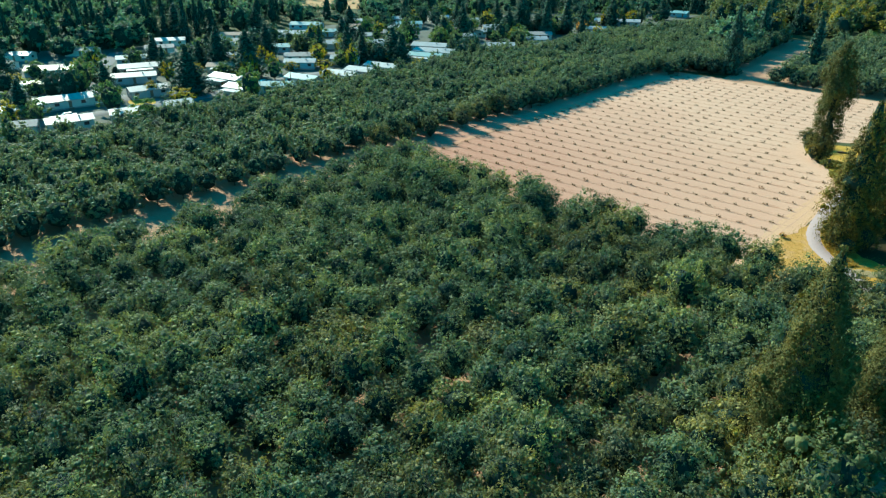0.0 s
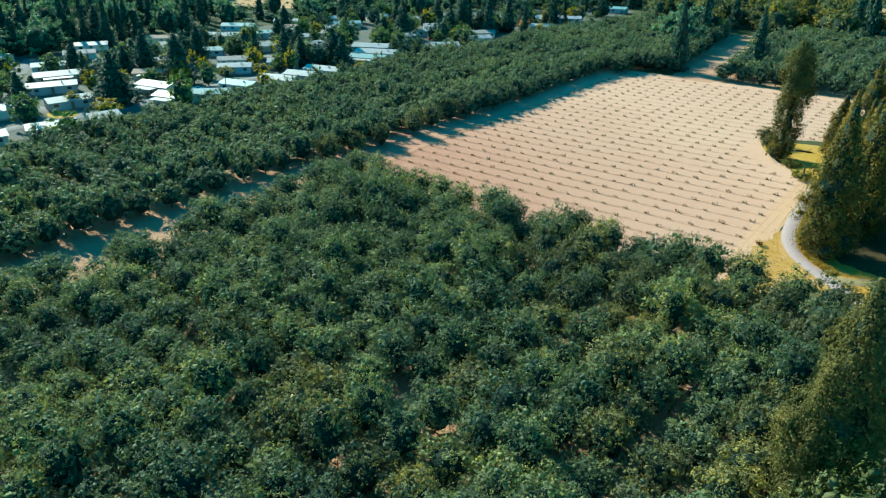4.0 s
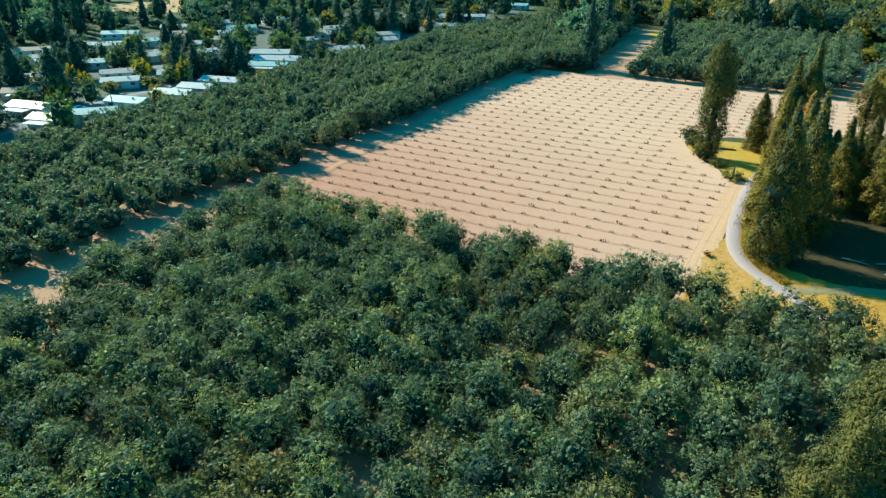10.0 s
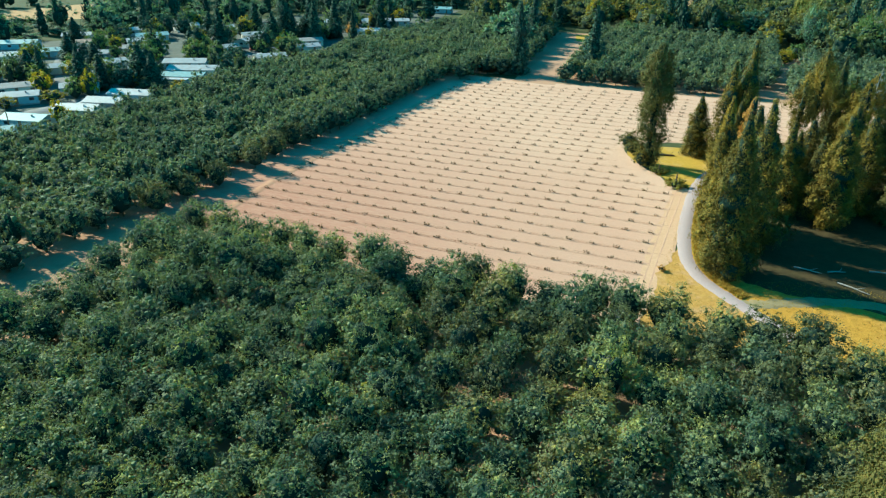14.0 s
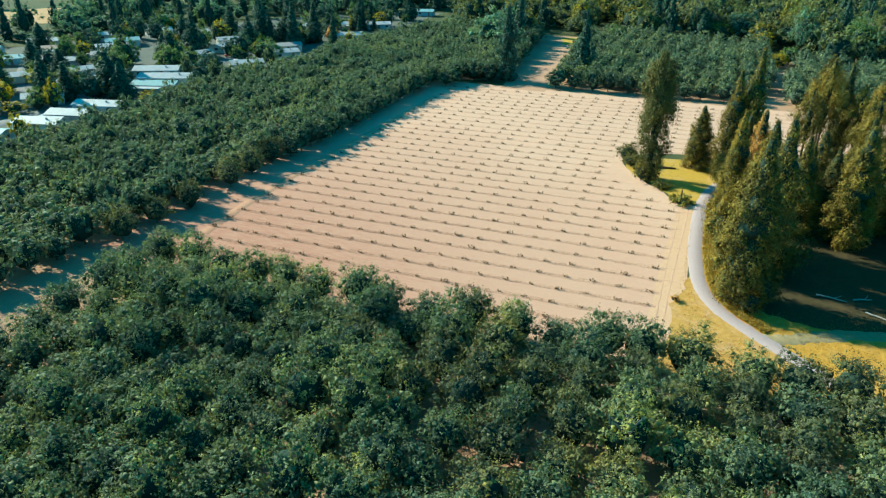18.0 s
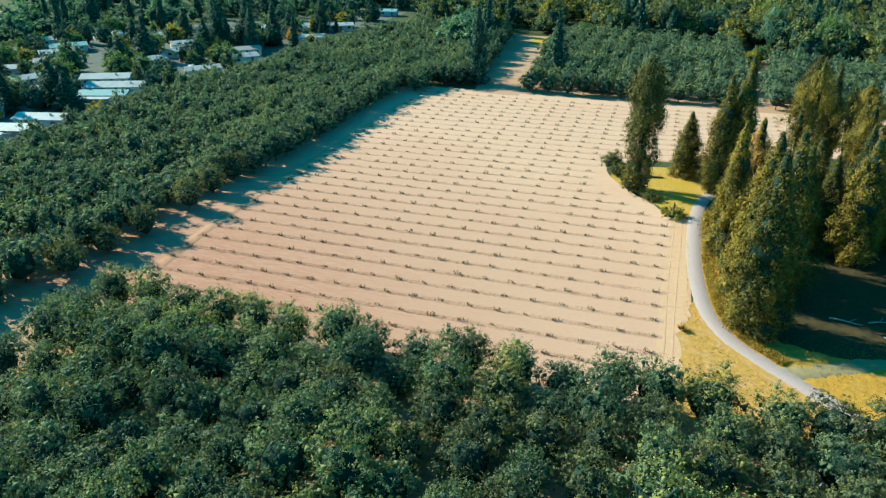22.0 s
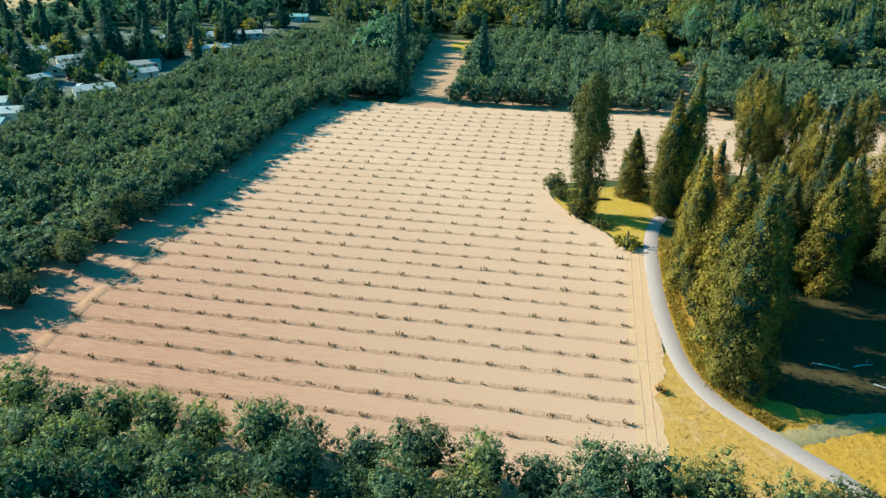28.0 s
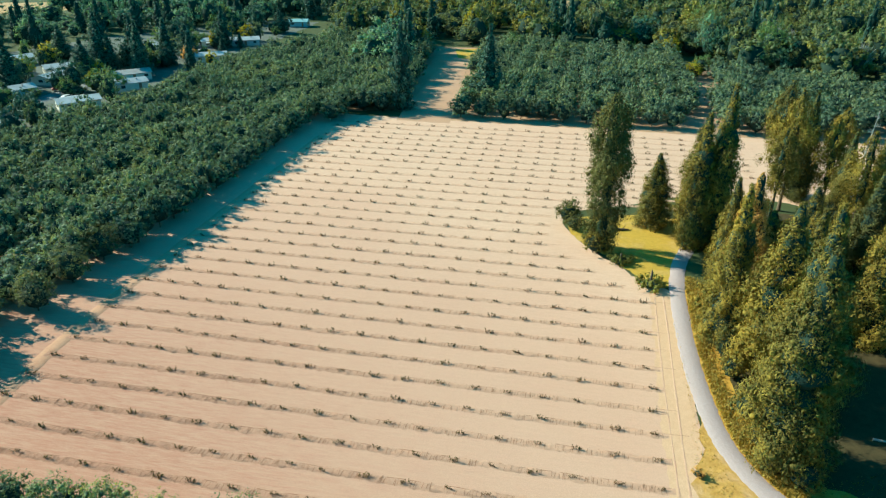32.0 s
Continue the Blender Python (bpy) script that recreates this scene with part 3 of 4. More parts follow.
SAP = [sapling_arrays(40 + k) for k in range(6)]
sap_meshes = [([quads("stem", *a, BARK) for a in s], quads("foliage", *b, SAPLING)) for s, b in SAP]
spots = [(i, j) for j in ROWS for i in range(row_span(j)[0], row_span(j)[1] + 1)]
rng = np.random.default_rng(8)
far_stems, far_leaves, count = [], [], 0
for i, j in spots:
    x, y = i * S + rng.normal(0, 0.14), j * S + rng.normal(0, 0.10)
    k, turn, size = int(rng.integers(6)), rng.choice([0.0, 180.0]) + rng.normal(0, 9), rng.uniform(0.68, 1.05)
    if rng.uniform() < 0.03:
        continue
    if j <= 15 and count < 300:
        count += 1
        e = new("hazel_sapling")
        e.empty_display_size = 0.3
        e.matrix_basis = pose(x, y, 0.05, 0, 0, turn) @ Matrix.Scale(size, 4)
        tagged(e, "young multi-stemmed hazel sapling in bare soil", "sapling", "saplings planted in rows")
        for stem in sap_meshes[k][0]:
            put("stem", stem, e)
        put("foliage", sap_meshes[k][1], e)
    else:
        c, s = math.cos(radians(turn)) * size, math.sin(radians(turn)) * size
        rot = np.array([[c, s, 0], [-s, c, 0], [0, 0, size]])
        for store, got in ((far_stems, SAP[k][0]), (far_leaves, [SAP[k][1]])):
            store.extend((v @ rot + [x, y, 0.05], f) for v, f in got)
e = tagged(new("sapling_rows"), "rows of young hazel saplings in the far field", "saplings", kind="stuff")
tagged(put("stems", quads("stems", *join(far_stems), BARK), e), kind="stuff")
tagged(put("foliage", quads("foliage", *join(far_leaves), SAPLING), e), kind="stuff")

# ---- hazel orchards ----
NEAR_CROWNS = [crown(100 + k, 7.0, 0.3, 7.5, 36, 85, 0.29, 60, 0.36) for k in range(8)]
NEAR_TRUNKS = [trunk(200 + k, 3.6, 0.14, 5, 1.7, 0.16) for k in range(4)]
near = [(quads("trunk", *NEAR_TRUNKS[k % 4], BARK, smooth=True), quads("crown", *NEAR_CROWNS[k], (HAZEL, TWIG_SHADE)), quads("crown", *NEAR_CROWNS[k], (HAZEL_WARM, TWIG_SHADE))) for k in range(8)]


def bare_twigs(seed):
    """A spray of thin bare shoots standing out of a crown."""
    r = np.random.default_rng(seed)
    out = []
    for k in range(16):
        a, lean, h = r.uniform(0, 6.28), r.uniform(0.2, 1.5), r.uniform(1.3, 2.4)
        d = np.array([math.cos(a), math.sin(a), 0]) * lean
        out.append(tube([(0, 0, 0), tuple(d * 0.45 + [0, 0, h * 0.55]), tuple(d + [0, 0, h])], [0.05, 0.035, 0.015], 4))
    return join(out)


DEAD = [quads("dead_branch", *bare_twigs(210 + k), PALE_BARK) for k in range(3)]
FAR_CROWNS = [crown(120 + k, 7.0, 0.5, 7.2, 24, 40, 0.42, 12, 0.52, 0.26) for k in range(6)]
FAR_TRUNKS = [tube([(0, 0, -0.1), (0, 0, 0.6), (0.1, 0, 2.6)], [0.2, 0.15, 0.08], 5)]
PITCH = 6.1
NEAR_EDGE = [(-79, -12), (31, -12), (37, -22), (37, -36), (33, -44), (32, -70), (0, -98), (-34, -128), (-79, -112)]
GAPS = [(-15, -71, 2.6), (-79, -61, 4.5), (-77, -73, 3.5), (27.2, -56.6, 5.2), (32.5, -62.5, 6), (28, -67, 3.5), (33, -46, 4)]
rng, extra = np.random.default_rng(11), random.Random(12)
count = 0
for a in range(-13, 7):
    for b in range(0, 23):
        x = a * PITCH + 2.0 + rng.normal(0, 0.45)
        y = -13.6 - b * PITCH + rng.normal(0, 0.45)
        k, turn = int(rng.integers(8)), rng.uniform(0, 360)
        size, tall = rng.uniform(0.84, 1.14), rng.uniform(0.76, 1.14)
        if not inside(x, y, NEAR_EDGE) or any(math.hypot(x - u, y - w) < r for u, w, r in GAPS) or count >= 300:
            continue
        count += 1
        e = new("hazel_tree")
        e.empty_display_size = 0.5
        e.matrix_basis = pose(x, y, 0, rng.normal(0, 2), rng.normal(0, 2), turn) @ Matrix.Diagonal((size, size, size * tall, 1))
        tagged(e, "mature hazel tree with a dense rounded green crown", "tree", "hazel trees of the near orchard")
        put("trunk", near[k][0], e)
        # warm-tinted crowns grow likelier with x, imitating the warmer tint there
        put("crown", near[k][2 if extra.random() < (x + 50) / 105 else 1], e)
        if extra.random() < 0.14:
            way, out = extra.uniform(0, 6.28), extra.uniform(0.8, 2.4)
            put("dead_branch", DEAD[k % 3], e, "pale grey bare branch", Matrix.Translation((out * math.cos(way), out * math.sin(way), 5.0 - 0.35 * out)))
for x, y, size in ((-91.8, 23.6, 0.90), (-91.6, 10.4, 0.82), (-92.4, 32.4, 0.92), (-92.6, 1.6, 0.80), (-92.8, 41.0, 0.92), (-92.8, -7.0, 0.86)):
    k = int(rng.integers(8))
    e = new("hazel_tree")
    e.empty_display_size = 0.5
    e.matrix_basis = pose(x, y, 0, 0, 0, rng.uniform(0, 360)) @ Matrix.Scale(size, 4)
    tagged(e, "mature hazel tree standing out at the field's edge", "tree", "hazel trees beside the field")
    put("trunk", near[k][0], e)
    put("crown", near[k][2], e)


def spin(v, turn, sx, sz, x, y, z=0.0):
    c, s = math.cos(turn) * sx, math.sin(turn) * sx
    return v @ np.array([[c, s, 0], [-s, c, 0], [0, 0, sz]]) + [x, y, z]


def orchard_block(label, edge, seed, x0, y0, thick_rim=None, mat=HAZEL_HAZED):
    rng = np.random.default_rng(seed)
    xs, ys = [p[0] for p in edge], [p[1] for p in edge]
    t, c = [], []
    for x in np.arange(min(xs) + x0, max(xs), PITCH):
        ranks = np.arange(min(ys) + y0, max(ys), PITCH)
        if thick_rim is not None and x > thick_rim:
            ranks = np.concatenate([ranks[ranks < 36] * 1.0, np.arange(38, max(ys), PITCH * 0.72)])
        for y in ranks:
            rim = thick_rim is not None and x > thick_rim and y > 36
            px, py = x + rng.normal(0, 0.4), y + rng.normal(0, 0.5)
            if not inside(px, py, edge):
                continue
            k, turn, sx, sz = int(rng.integers(6)), rng.uniform(0, 6.28), rng.uniform(0.80, 1.12), rng.uniform(0.84, 1.18) if rim else rng.uniform(0.72, 1.2)
            t.append((spin(FAR_TRUNKS[0][0], turn, 1, 1, px, py), FAR_TRUNKS[0][1]))
            c.append((spin(FAR_CROWNS[k][0], turn, sx, sz, px, py), *FAR_CROWNS[k][1:]))
    e = tagged(new("hazel_orchard"), label, "orchard", kind="stuff")
    tagged(put("trunks", quads("trunks", *join(t), BARK), e), kind="stuff")
    tagged(put("crowns", quads("crowns", *join(c), (mat, TWIG_SHADE)), e), kind="stuff")


LEFT_EDGE = [(-154, -130), (-92.6, -130), (-92.0, 0), (-89.6, 100), (-83, 143), (-72, 146), (-72, 170), (-74, 230), (-84, 262), (-128, 262), (-148, 200), (-155, 60)]
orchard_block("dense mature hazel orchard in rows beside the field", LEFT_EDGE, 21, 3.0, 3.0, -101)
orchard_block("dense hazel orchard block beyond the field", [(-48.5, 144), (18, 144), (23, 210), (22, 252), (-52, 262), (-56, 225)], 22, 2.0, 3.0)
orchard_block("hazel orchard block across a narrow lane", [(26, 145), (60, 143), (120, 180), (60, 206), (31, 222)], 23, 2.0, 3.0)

# ---- conifer grove and single trees ----
# foot of the crown, whorls, taper, gaps, raggedness, waist
HABITS = [(0.4, 50, 2.2, 0.10, 0.36, 0.12), (0.3, 54, 1.5, 0.04, 0.20, 0.08), (0.8, 52, 9.0, 0.15, 0.44, 0.50), (0.4, 52, 1.7, 0.12, 0.38, 0.12),
          (8.5, 32, 4.0, 0.30, 0.55, 0.40), (10.5, 28, 4.0, 0.38, 0.55, 0.40), (0.3, 60, 2.6, 0.02, 0.20, 0.04)]
BIG = [(quads("trunk", *trunk(300 + k, 24, 0.34, 0, 1), BARK, smooth=True),
        quads("crown", *conifer_crown(310 + k, 26, 8.5, foot, whorls, 116 if k < 6 else 150, 0.34 if k < 6 else 0.27, taper, gaps, ragged, waist, heart=0.50 if k == 6 else 0.64 if gaps < 0.13 else 0.36 if gaps < 0.2 else 0.22), (CYPRESS if k in (1, 2, 6) else CEDAR, TWIG_SHADE)))
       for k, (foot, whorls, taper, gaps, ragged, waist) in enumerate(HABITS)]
BROWNED = [(quads("trunk", *trunk(309, 24, 0.3, 0, 1), BARK, smooth=True), quads("crown", *conifer_crown(309, 26, 8.5, 6.5, 30, 84, 0.42, 3.0, 0.15, 0.4, 0.3), (RUST, TWIG_SHADE)))]
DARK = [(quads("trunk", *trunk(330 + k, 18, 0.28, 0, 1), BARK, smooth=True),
         quads("crown", *conifer_crown(340 + k, 20, 8.6, 0.4, 28, 20, 0.72, (1.5, 1.25, 2.0)[k], 0.06, 0.35), (FIR, TWIG_SHADE))) for k in range(3)]
ROUND = [(quads("trunk", *trunk(360 + k, 6, 0.25, 5, 2.2, 0.3), BARK, smooth=True),
          crown(370 + k, 9.0, 0.6, 9.5, 46, 75, 0.32, 40, 0.40)) for k in range(4)]
ROUND_FAR = [crown(380 + k, 9.0, 0.4, 9.5, 22, 40, 0.56, 6, 0.55, 0.24) for k in range(4)]
round_mesh = {}


def conifer(x, y, high, wide, kind, k, turn, label, group=""):
    pair, base_h, base_w = (BIG, 26, 8.5) if kind == "cedar" else (BROWNED, 26, 8.5) if kind == "rust" else (DARK, 20, 8.0)
    e = new("conifer_tree")
    e.empty_display_size = 1
    e.matrix_basis = pose(x, y, 0, 0, 0, turn) @ Matrix.Diagonal((wide / base_w, wide / base_w, high / base_h, 1))
    put("trunk", pair[k % len(pair)][0], e)
    put("crown", pair[k % len(pair)][1], e)
    return tagged(e, label, "tree", group)


def broadleaf(x, y, high, wide, mat, k, turn, label, name="broadleaf_tree", group=""):
    key = (k % 4, mat.name, x < -120)
    if key not in round_mesh:
        round_mesh[key] = quads("crown", *(ROUND_FAR[k % 4] if x < -120 else ROUND[k % 4][1]), (mat, TWIG_SHADE))
    e = new(name)
    e.empty_display_size = 1
    e.matrix_basis = pose(x, y, 0, 0, 0, turn) @ Matrix.Diagonal((wide / 9, wide / 9, high / 9.5, 1))
    put("trunk", ROUND[k % 4][0], e)
    put("crown", round_mesh[key], e)
    return tagged(e, label, "tree" if name.endswith("tree") else "bush", group)


GROVE = [(9.4, 67.5, 24.8, 8.5, 3), (12.8, 68.5, 29.5, 9.0, 3), (11.5, 83, 20, 8, 0), (10.4, 35.5, 24, 8.2, 3), (13.6, 11.8, 26.5, 9.6, 0), (11.9, 49.5, 20, 6.4, 0),
         (17, 22.5, 27, 9.8, 3), (18.5, 46, 15, 7, 1), (22, 42, 19, 8, 3), (31, 40, 22, 9, 0), (17.5, 55, 12, 7, 0), (15.2, 30, 24, 9.6, 0), (24, 51, 15, 7.5, 3), (36, 49, 20, 8.5, 0), (29, 55, 14, 7.5, 1), (48, 44, 25, 9, 3)]
for n, (x, y, h, w, k) in enumerate(GROVE):
    conifer(x, y, h, w, "cedar", k, 77 * n, "tall ragged olive green conifer at the path's edge" if n < 6 else "tall olive green conifer standing in the dense grove", "conifers of the grove")
BEHIND = [(29, 89, 25, 7), (30, 101, 24, 7), (36, 87, 20, 6), (25, 79, 20, 6), (37, 72, 22, 6.5), (43, 105, 18, 6), (27, 62, 15, 7), (34, 57, 20, 7), (20, 58, 12, 7), (43, 46, 24, 8), (46, 62, 22, 7), (58, 30, 28, 9), (56, 46, 27, 9), (44, 82, 23, 6.5), (51, 92, 21, 7), (37.5, 82, 19, 6), (54, 74, 24, 8), (34, 97, 23, 6)]
for n, (x, y, h, w) in enumerate(BEHIND):
    conifer(x, y, h, w * 1.15, "cedar", 4 + n % 2 if n in (0, 1, 2, 3, 4, 5, 10, 14) else n % 2, 131 * n, "tall thin conifer at the back of the grove", "conifers of the grove")
conifer(-6.5, 63.4, 28.5, 8.2, "cedar", 2, 40, "lone tall ragged conifer on a grass patch by the field")
conifer(3, 75.5, 14.8, 7.6, "cedar", 0, 10, "short dense cone-shaped conifer beside the path")
conifer(27.2, -56.6, 27.0, 9.2, "cedar", 6, 200, "tall broad cone-shaped conifer beside the near orchard")
conifer(33, -46, 19, 9, "cedar", 6, 90, "tall pointed conifer beside the near orchard")
conifer(-67.5, 152, 26, 9, "fir", 2, 30, "dark tall conifer at the corner of the orchard")
conifer(-42.5, 166, 24, 10, "fir", 1, 150, "dark tall conifer at the corner of the orchard")
broadleaf(33.0, -63.5, 13, 11.5, LIT_LEAVES, 1, 30, "leafy broadleaf tree beside the near orchard")
broadleaf(28, -67, 9, 7, HAZEL_WARM, 2, 80, "yellowing broadleaf tree beside the near orchard")
conifer(14.2, 47, 21.8, 6.4, "rust", 0, 10, "rust brown tree among the conifers")
broadleaf(-11.6, 70.8, 3.4, 4.4, CYPRESS, 0, 70, "dark low bush at the field's edge", "bush")
broadleaf(-13, 74, 4.8, 5.2, CYPRESS, 3, 10, "dark bush at the field's edge", "bush")
for n, (x, y, h, w) in enumerate([(11.6, 13.5, 5, 4.6), (12.9, 9.8, 4.5, 4.6), (14.9, 8.0, 3.6, 4.4), (11, 19, 4, 4), (10.6, 27, 4.4, 4), (10.6, 32, 5, 4.4), (10, 41, 5, 4), (16.6, 11.2, 5.5, 5), (-8, 61.5, 4.5, 4)]):
    broadleaf(x, y, h, w, CYPRESS if n % 2 else CEDAR, n, 50 * n, "dense low shrub at the foot of the grove" if n < 8 else "dense shrub at the foot of the lone tree", "shrub", "shrubs along the path")

# ---- woodland ----
SMALL_ROUND = [crown(400 + k, 13.0, 0.5, 14.0, 18, 35, 0.88, 4, 0.55, 0.24) for k in range(5)]
SMALL_FIR = [conifer_crown(420 + k, 20, 9.5, 0.3, 16, 5, 1.25, 1.4, 0.04, 0.3, 0.2, 5, False) for k in range(3)]
TANS = [(-378, 212, 48), (-362, 343, 45), (-24, 418, 38), (-56, 247, 14)]


def woodland(label, edge, seed, gap, firs, mats, third=OLIVE):
    rng = np.random.default_rng(seed)
    xs, ys = [p[0] for p in edge], [p[1] for p in edge]
    store = [[], [], []]
    for x in np.arange(min(xs), max(xs), gap):
        for y in np.arange(min(ys), max(ys), gap):
            px, py = x + rng.uniform(-0.45, 0.45) * gap, y + rng.uniform(-0.45, 0.45) * gap
            pick, turn, sx, sz, k = rng.uniform(), rng.uniform(0, 6.28), rng.uniform(0.72, 1.28), rng.uniform(0.62, 1.30), int(rng.integers(12))
            if not inside(px, py, edge) or math.hypot(px - 10, py + 90) > 540 or any(math.hypot(px - u, py - w) < r for u, w, r in TANS):
                continue
            for u, w, r in TANS[:2]:
                d = Vector((0 - u, -90 - w)).normalized()
                along, across = (px - u) * d.x + (py - w) * d.y, abs((px - u) * d.y - (py - w) * d.x)
                if 0 < along < 150 and across < r * 0.55 and k % 5 > 1:
                    sx, sz, pick = sx * 0.75, sz * 0.42, 1.0
            if pick < firs:
                v, *f = SMALL_FIR[k % 3]
                store[0].append((spin(v, turn, sx * 1.05, sz, px, py), *f))
            else:
                v, *f = SMALL_ROUND[k % 5]
                store[2 if pick > 0.90 else 1].append((spin(v, turn, sx, sz, px, py), *f))
    e = tagged(new("woodland"), label, "woods", kind="stuff")
    for name, got, mat in zip(("firs", "broadleaves", "yellowing_trees"), store, (*mats, third)):
        if got:
            tagged(put(name, quads(name, *join(got), (mat, TWIG_SHADE)), e), kind="stuff")


woodland("mixed dark woodland beyond the mobile homes", [(-330, -120), (-285, 20), (-300, 110), (-262, 200), (-238, 260), (-200, 270), (-180, 330), (-150, 320), (-120, 420), (-140, 560), (-480, 480), (-640, 200), (-640, -60)], 31, 13.5, 0.45, (FIR, HAZE_LEAVES), HAZE_LEAVES)
woodland("mixed green woodland behind the orchard blocks", [(-128, 268), (-84, 268), (-70, 262), (-38, 268), (28, 256), (36, 226), (66, 212), (126, 184), (150, 150), (260, 150), (330, 560), (-120, 600), (-150, 330)], 32, 13.0, 0.14, (FIR, LIT_LEAVES))
woodland("thin strip of trees along the lane", [(-100, 200), (-84, 196), (-78, 262), (-104, 262)], 33, 9, 0.3, (FIR, HAZE_LEAVES))
woodland("trees beyond the grove", [(70, -40), (120, -40), (140, 140), (80, 130), (68, 60)], 34, 12, 0.5, (CEDAR, HAZE_LEAVES))

# large single trees along the edge of the woods
rng = np.random.default_rng(44)
RIM = [Vector(p) for p in ((-36, 270), (26, 262), (38, 232), (68, 219), (128, 192), (156, 152))]
for n in range(34):
    leg = min(int(n * 5 / 34), 4)
    at = RIM[leg].lerp(RIM[leg + 1], rng.uniform()) + Vector((rng.uniform(-4, 6), rng.uniform(0, 34)))
    h, w, pick = rng.uniform(12, 21), rng.uniform(10, 15), int(rng.integers(7))
    if pick == 6:
        conifer(at.x, at.y, h * 1.25, w * 0.7, "fir", n, 70 * n, "dark tall conifer at the edge of the woods", "trees at the woods' edge")
    else:
        tone, words = ((LIT_LEAVES, "large warm-tinted green tree"), (HAZE_LEAVES, "large blue-green tree"), (LIT_LEAVES, "large warm-tinted green tree"), (OLIVE, "large olive yellow tree"), (BROAD, "large leafy green tree"), (HAZEL_WARM, "large greyish green tree"))[pick]
        broadleaf(at.x, at.y, h, w, tone, n, 70 * n, words + " at the edge of the woods", "broadleaf_tree", "trees at the woods' edge")

# ---- mobile home park ----
WHITE = paint("white metal roof", (0.43, 0.44, 0.45), 0.5, 0.25, 0.4)
CREAM = paint("cream siding", (0.66, 0.62, 0.54), 0.6, 0.15)
BLUE = paint("pale blue siding", (0.34, 0.50, 0.56), 0.6, 0.15)
TEAL = paint("faded teal roof", (0.22, 0.40, 0.42), 0.6, 0.2)
GREY = paint("grey shingle roof", (0.36, 0.34, 0.33), 0.8, 0.25)
BROWN = paint("brown shingle roof", (0.38, 0.27, 0.21), 0.8, 0.25)
WOOD = paint("weathered wood", (0.26, 0.18, 0.12), 0.8, 0.3)
CARS = [paint("white car paint", (0.75, 0.75, 0.75), 0.25, 0.05), paint("silver car paint", (0.45, 0.46, 0.48), 0.3, 0.05, 1, 0.5), paint("dark car paint", (0.05, 0.055, 0.07), 0.25, 0.05), paint("red car paint", (0.35, 0.04, 0.03), 0.3, 0.05)]
RUBBER = paint("black rubber", (0.03, 0.03, 0.03), 0.8, 0.2)
GLASS, gn, gl, gb = material("dark window glass", 0.08, 0.5)
gb.inputs["Base Color"].default_value = (0.03, 0.045, 0.05, 1)


def gable(length, wide, base, rise, over):
    """A low gable roof, 12 cm thick, as one closed shell."""
    bm = bmesh.new()
    l, w, t = length / 2 + over, wide / 2 + over, 0.12
    low = base - over * rise / (wide / 2)
    prof = [(-w, low), (0, base + rise), (w, low), (w, low - t), (0, base + rise - t), (-w, low - t)]
    a = [bm.verts.new((-l, y, z)) for y, z in prof]
    b = [bm.verts.new((l, y, z)) for y, z in prof]
    for n in range(6):
        bm.faces.new((a[n], a[(n + 1) % 6], b[(n + 1) % 6], b[n]))
    for s in (a, b[::-1]):
        bm.faces.new((s[0], s[5], s[4], s[1]))
        bm.faces.new((s[1], s[4], s[3], s[2]))
    bmesh.ops.recalc_face_normals(bm, faces=bm.faces)
    return bm


def home_walls(length, wide, low, high, rise):
    bm = bmesh.new()
    l, w = length / 2, wide / 2
    prof = [(-w, low), (w, low), (w, high), (0, high + rise - 0.13), (-w, high)]
    a = [bm.verts.new((-l, y, z)) for y, z in prof]
    b = [bm.verts.new((l, y, z)) for y, z in prof]
    for n in range(5):
        bm.faces.new((a[n], a[(n + 1) % 5], b[(n + 1) % 5], b[n]))
    bm.faces.new(a[::-1])
    bm.faces.new(b)
    bmesh.ops.recalc_face_normals(bm, faces=bm.faces)
    return bm


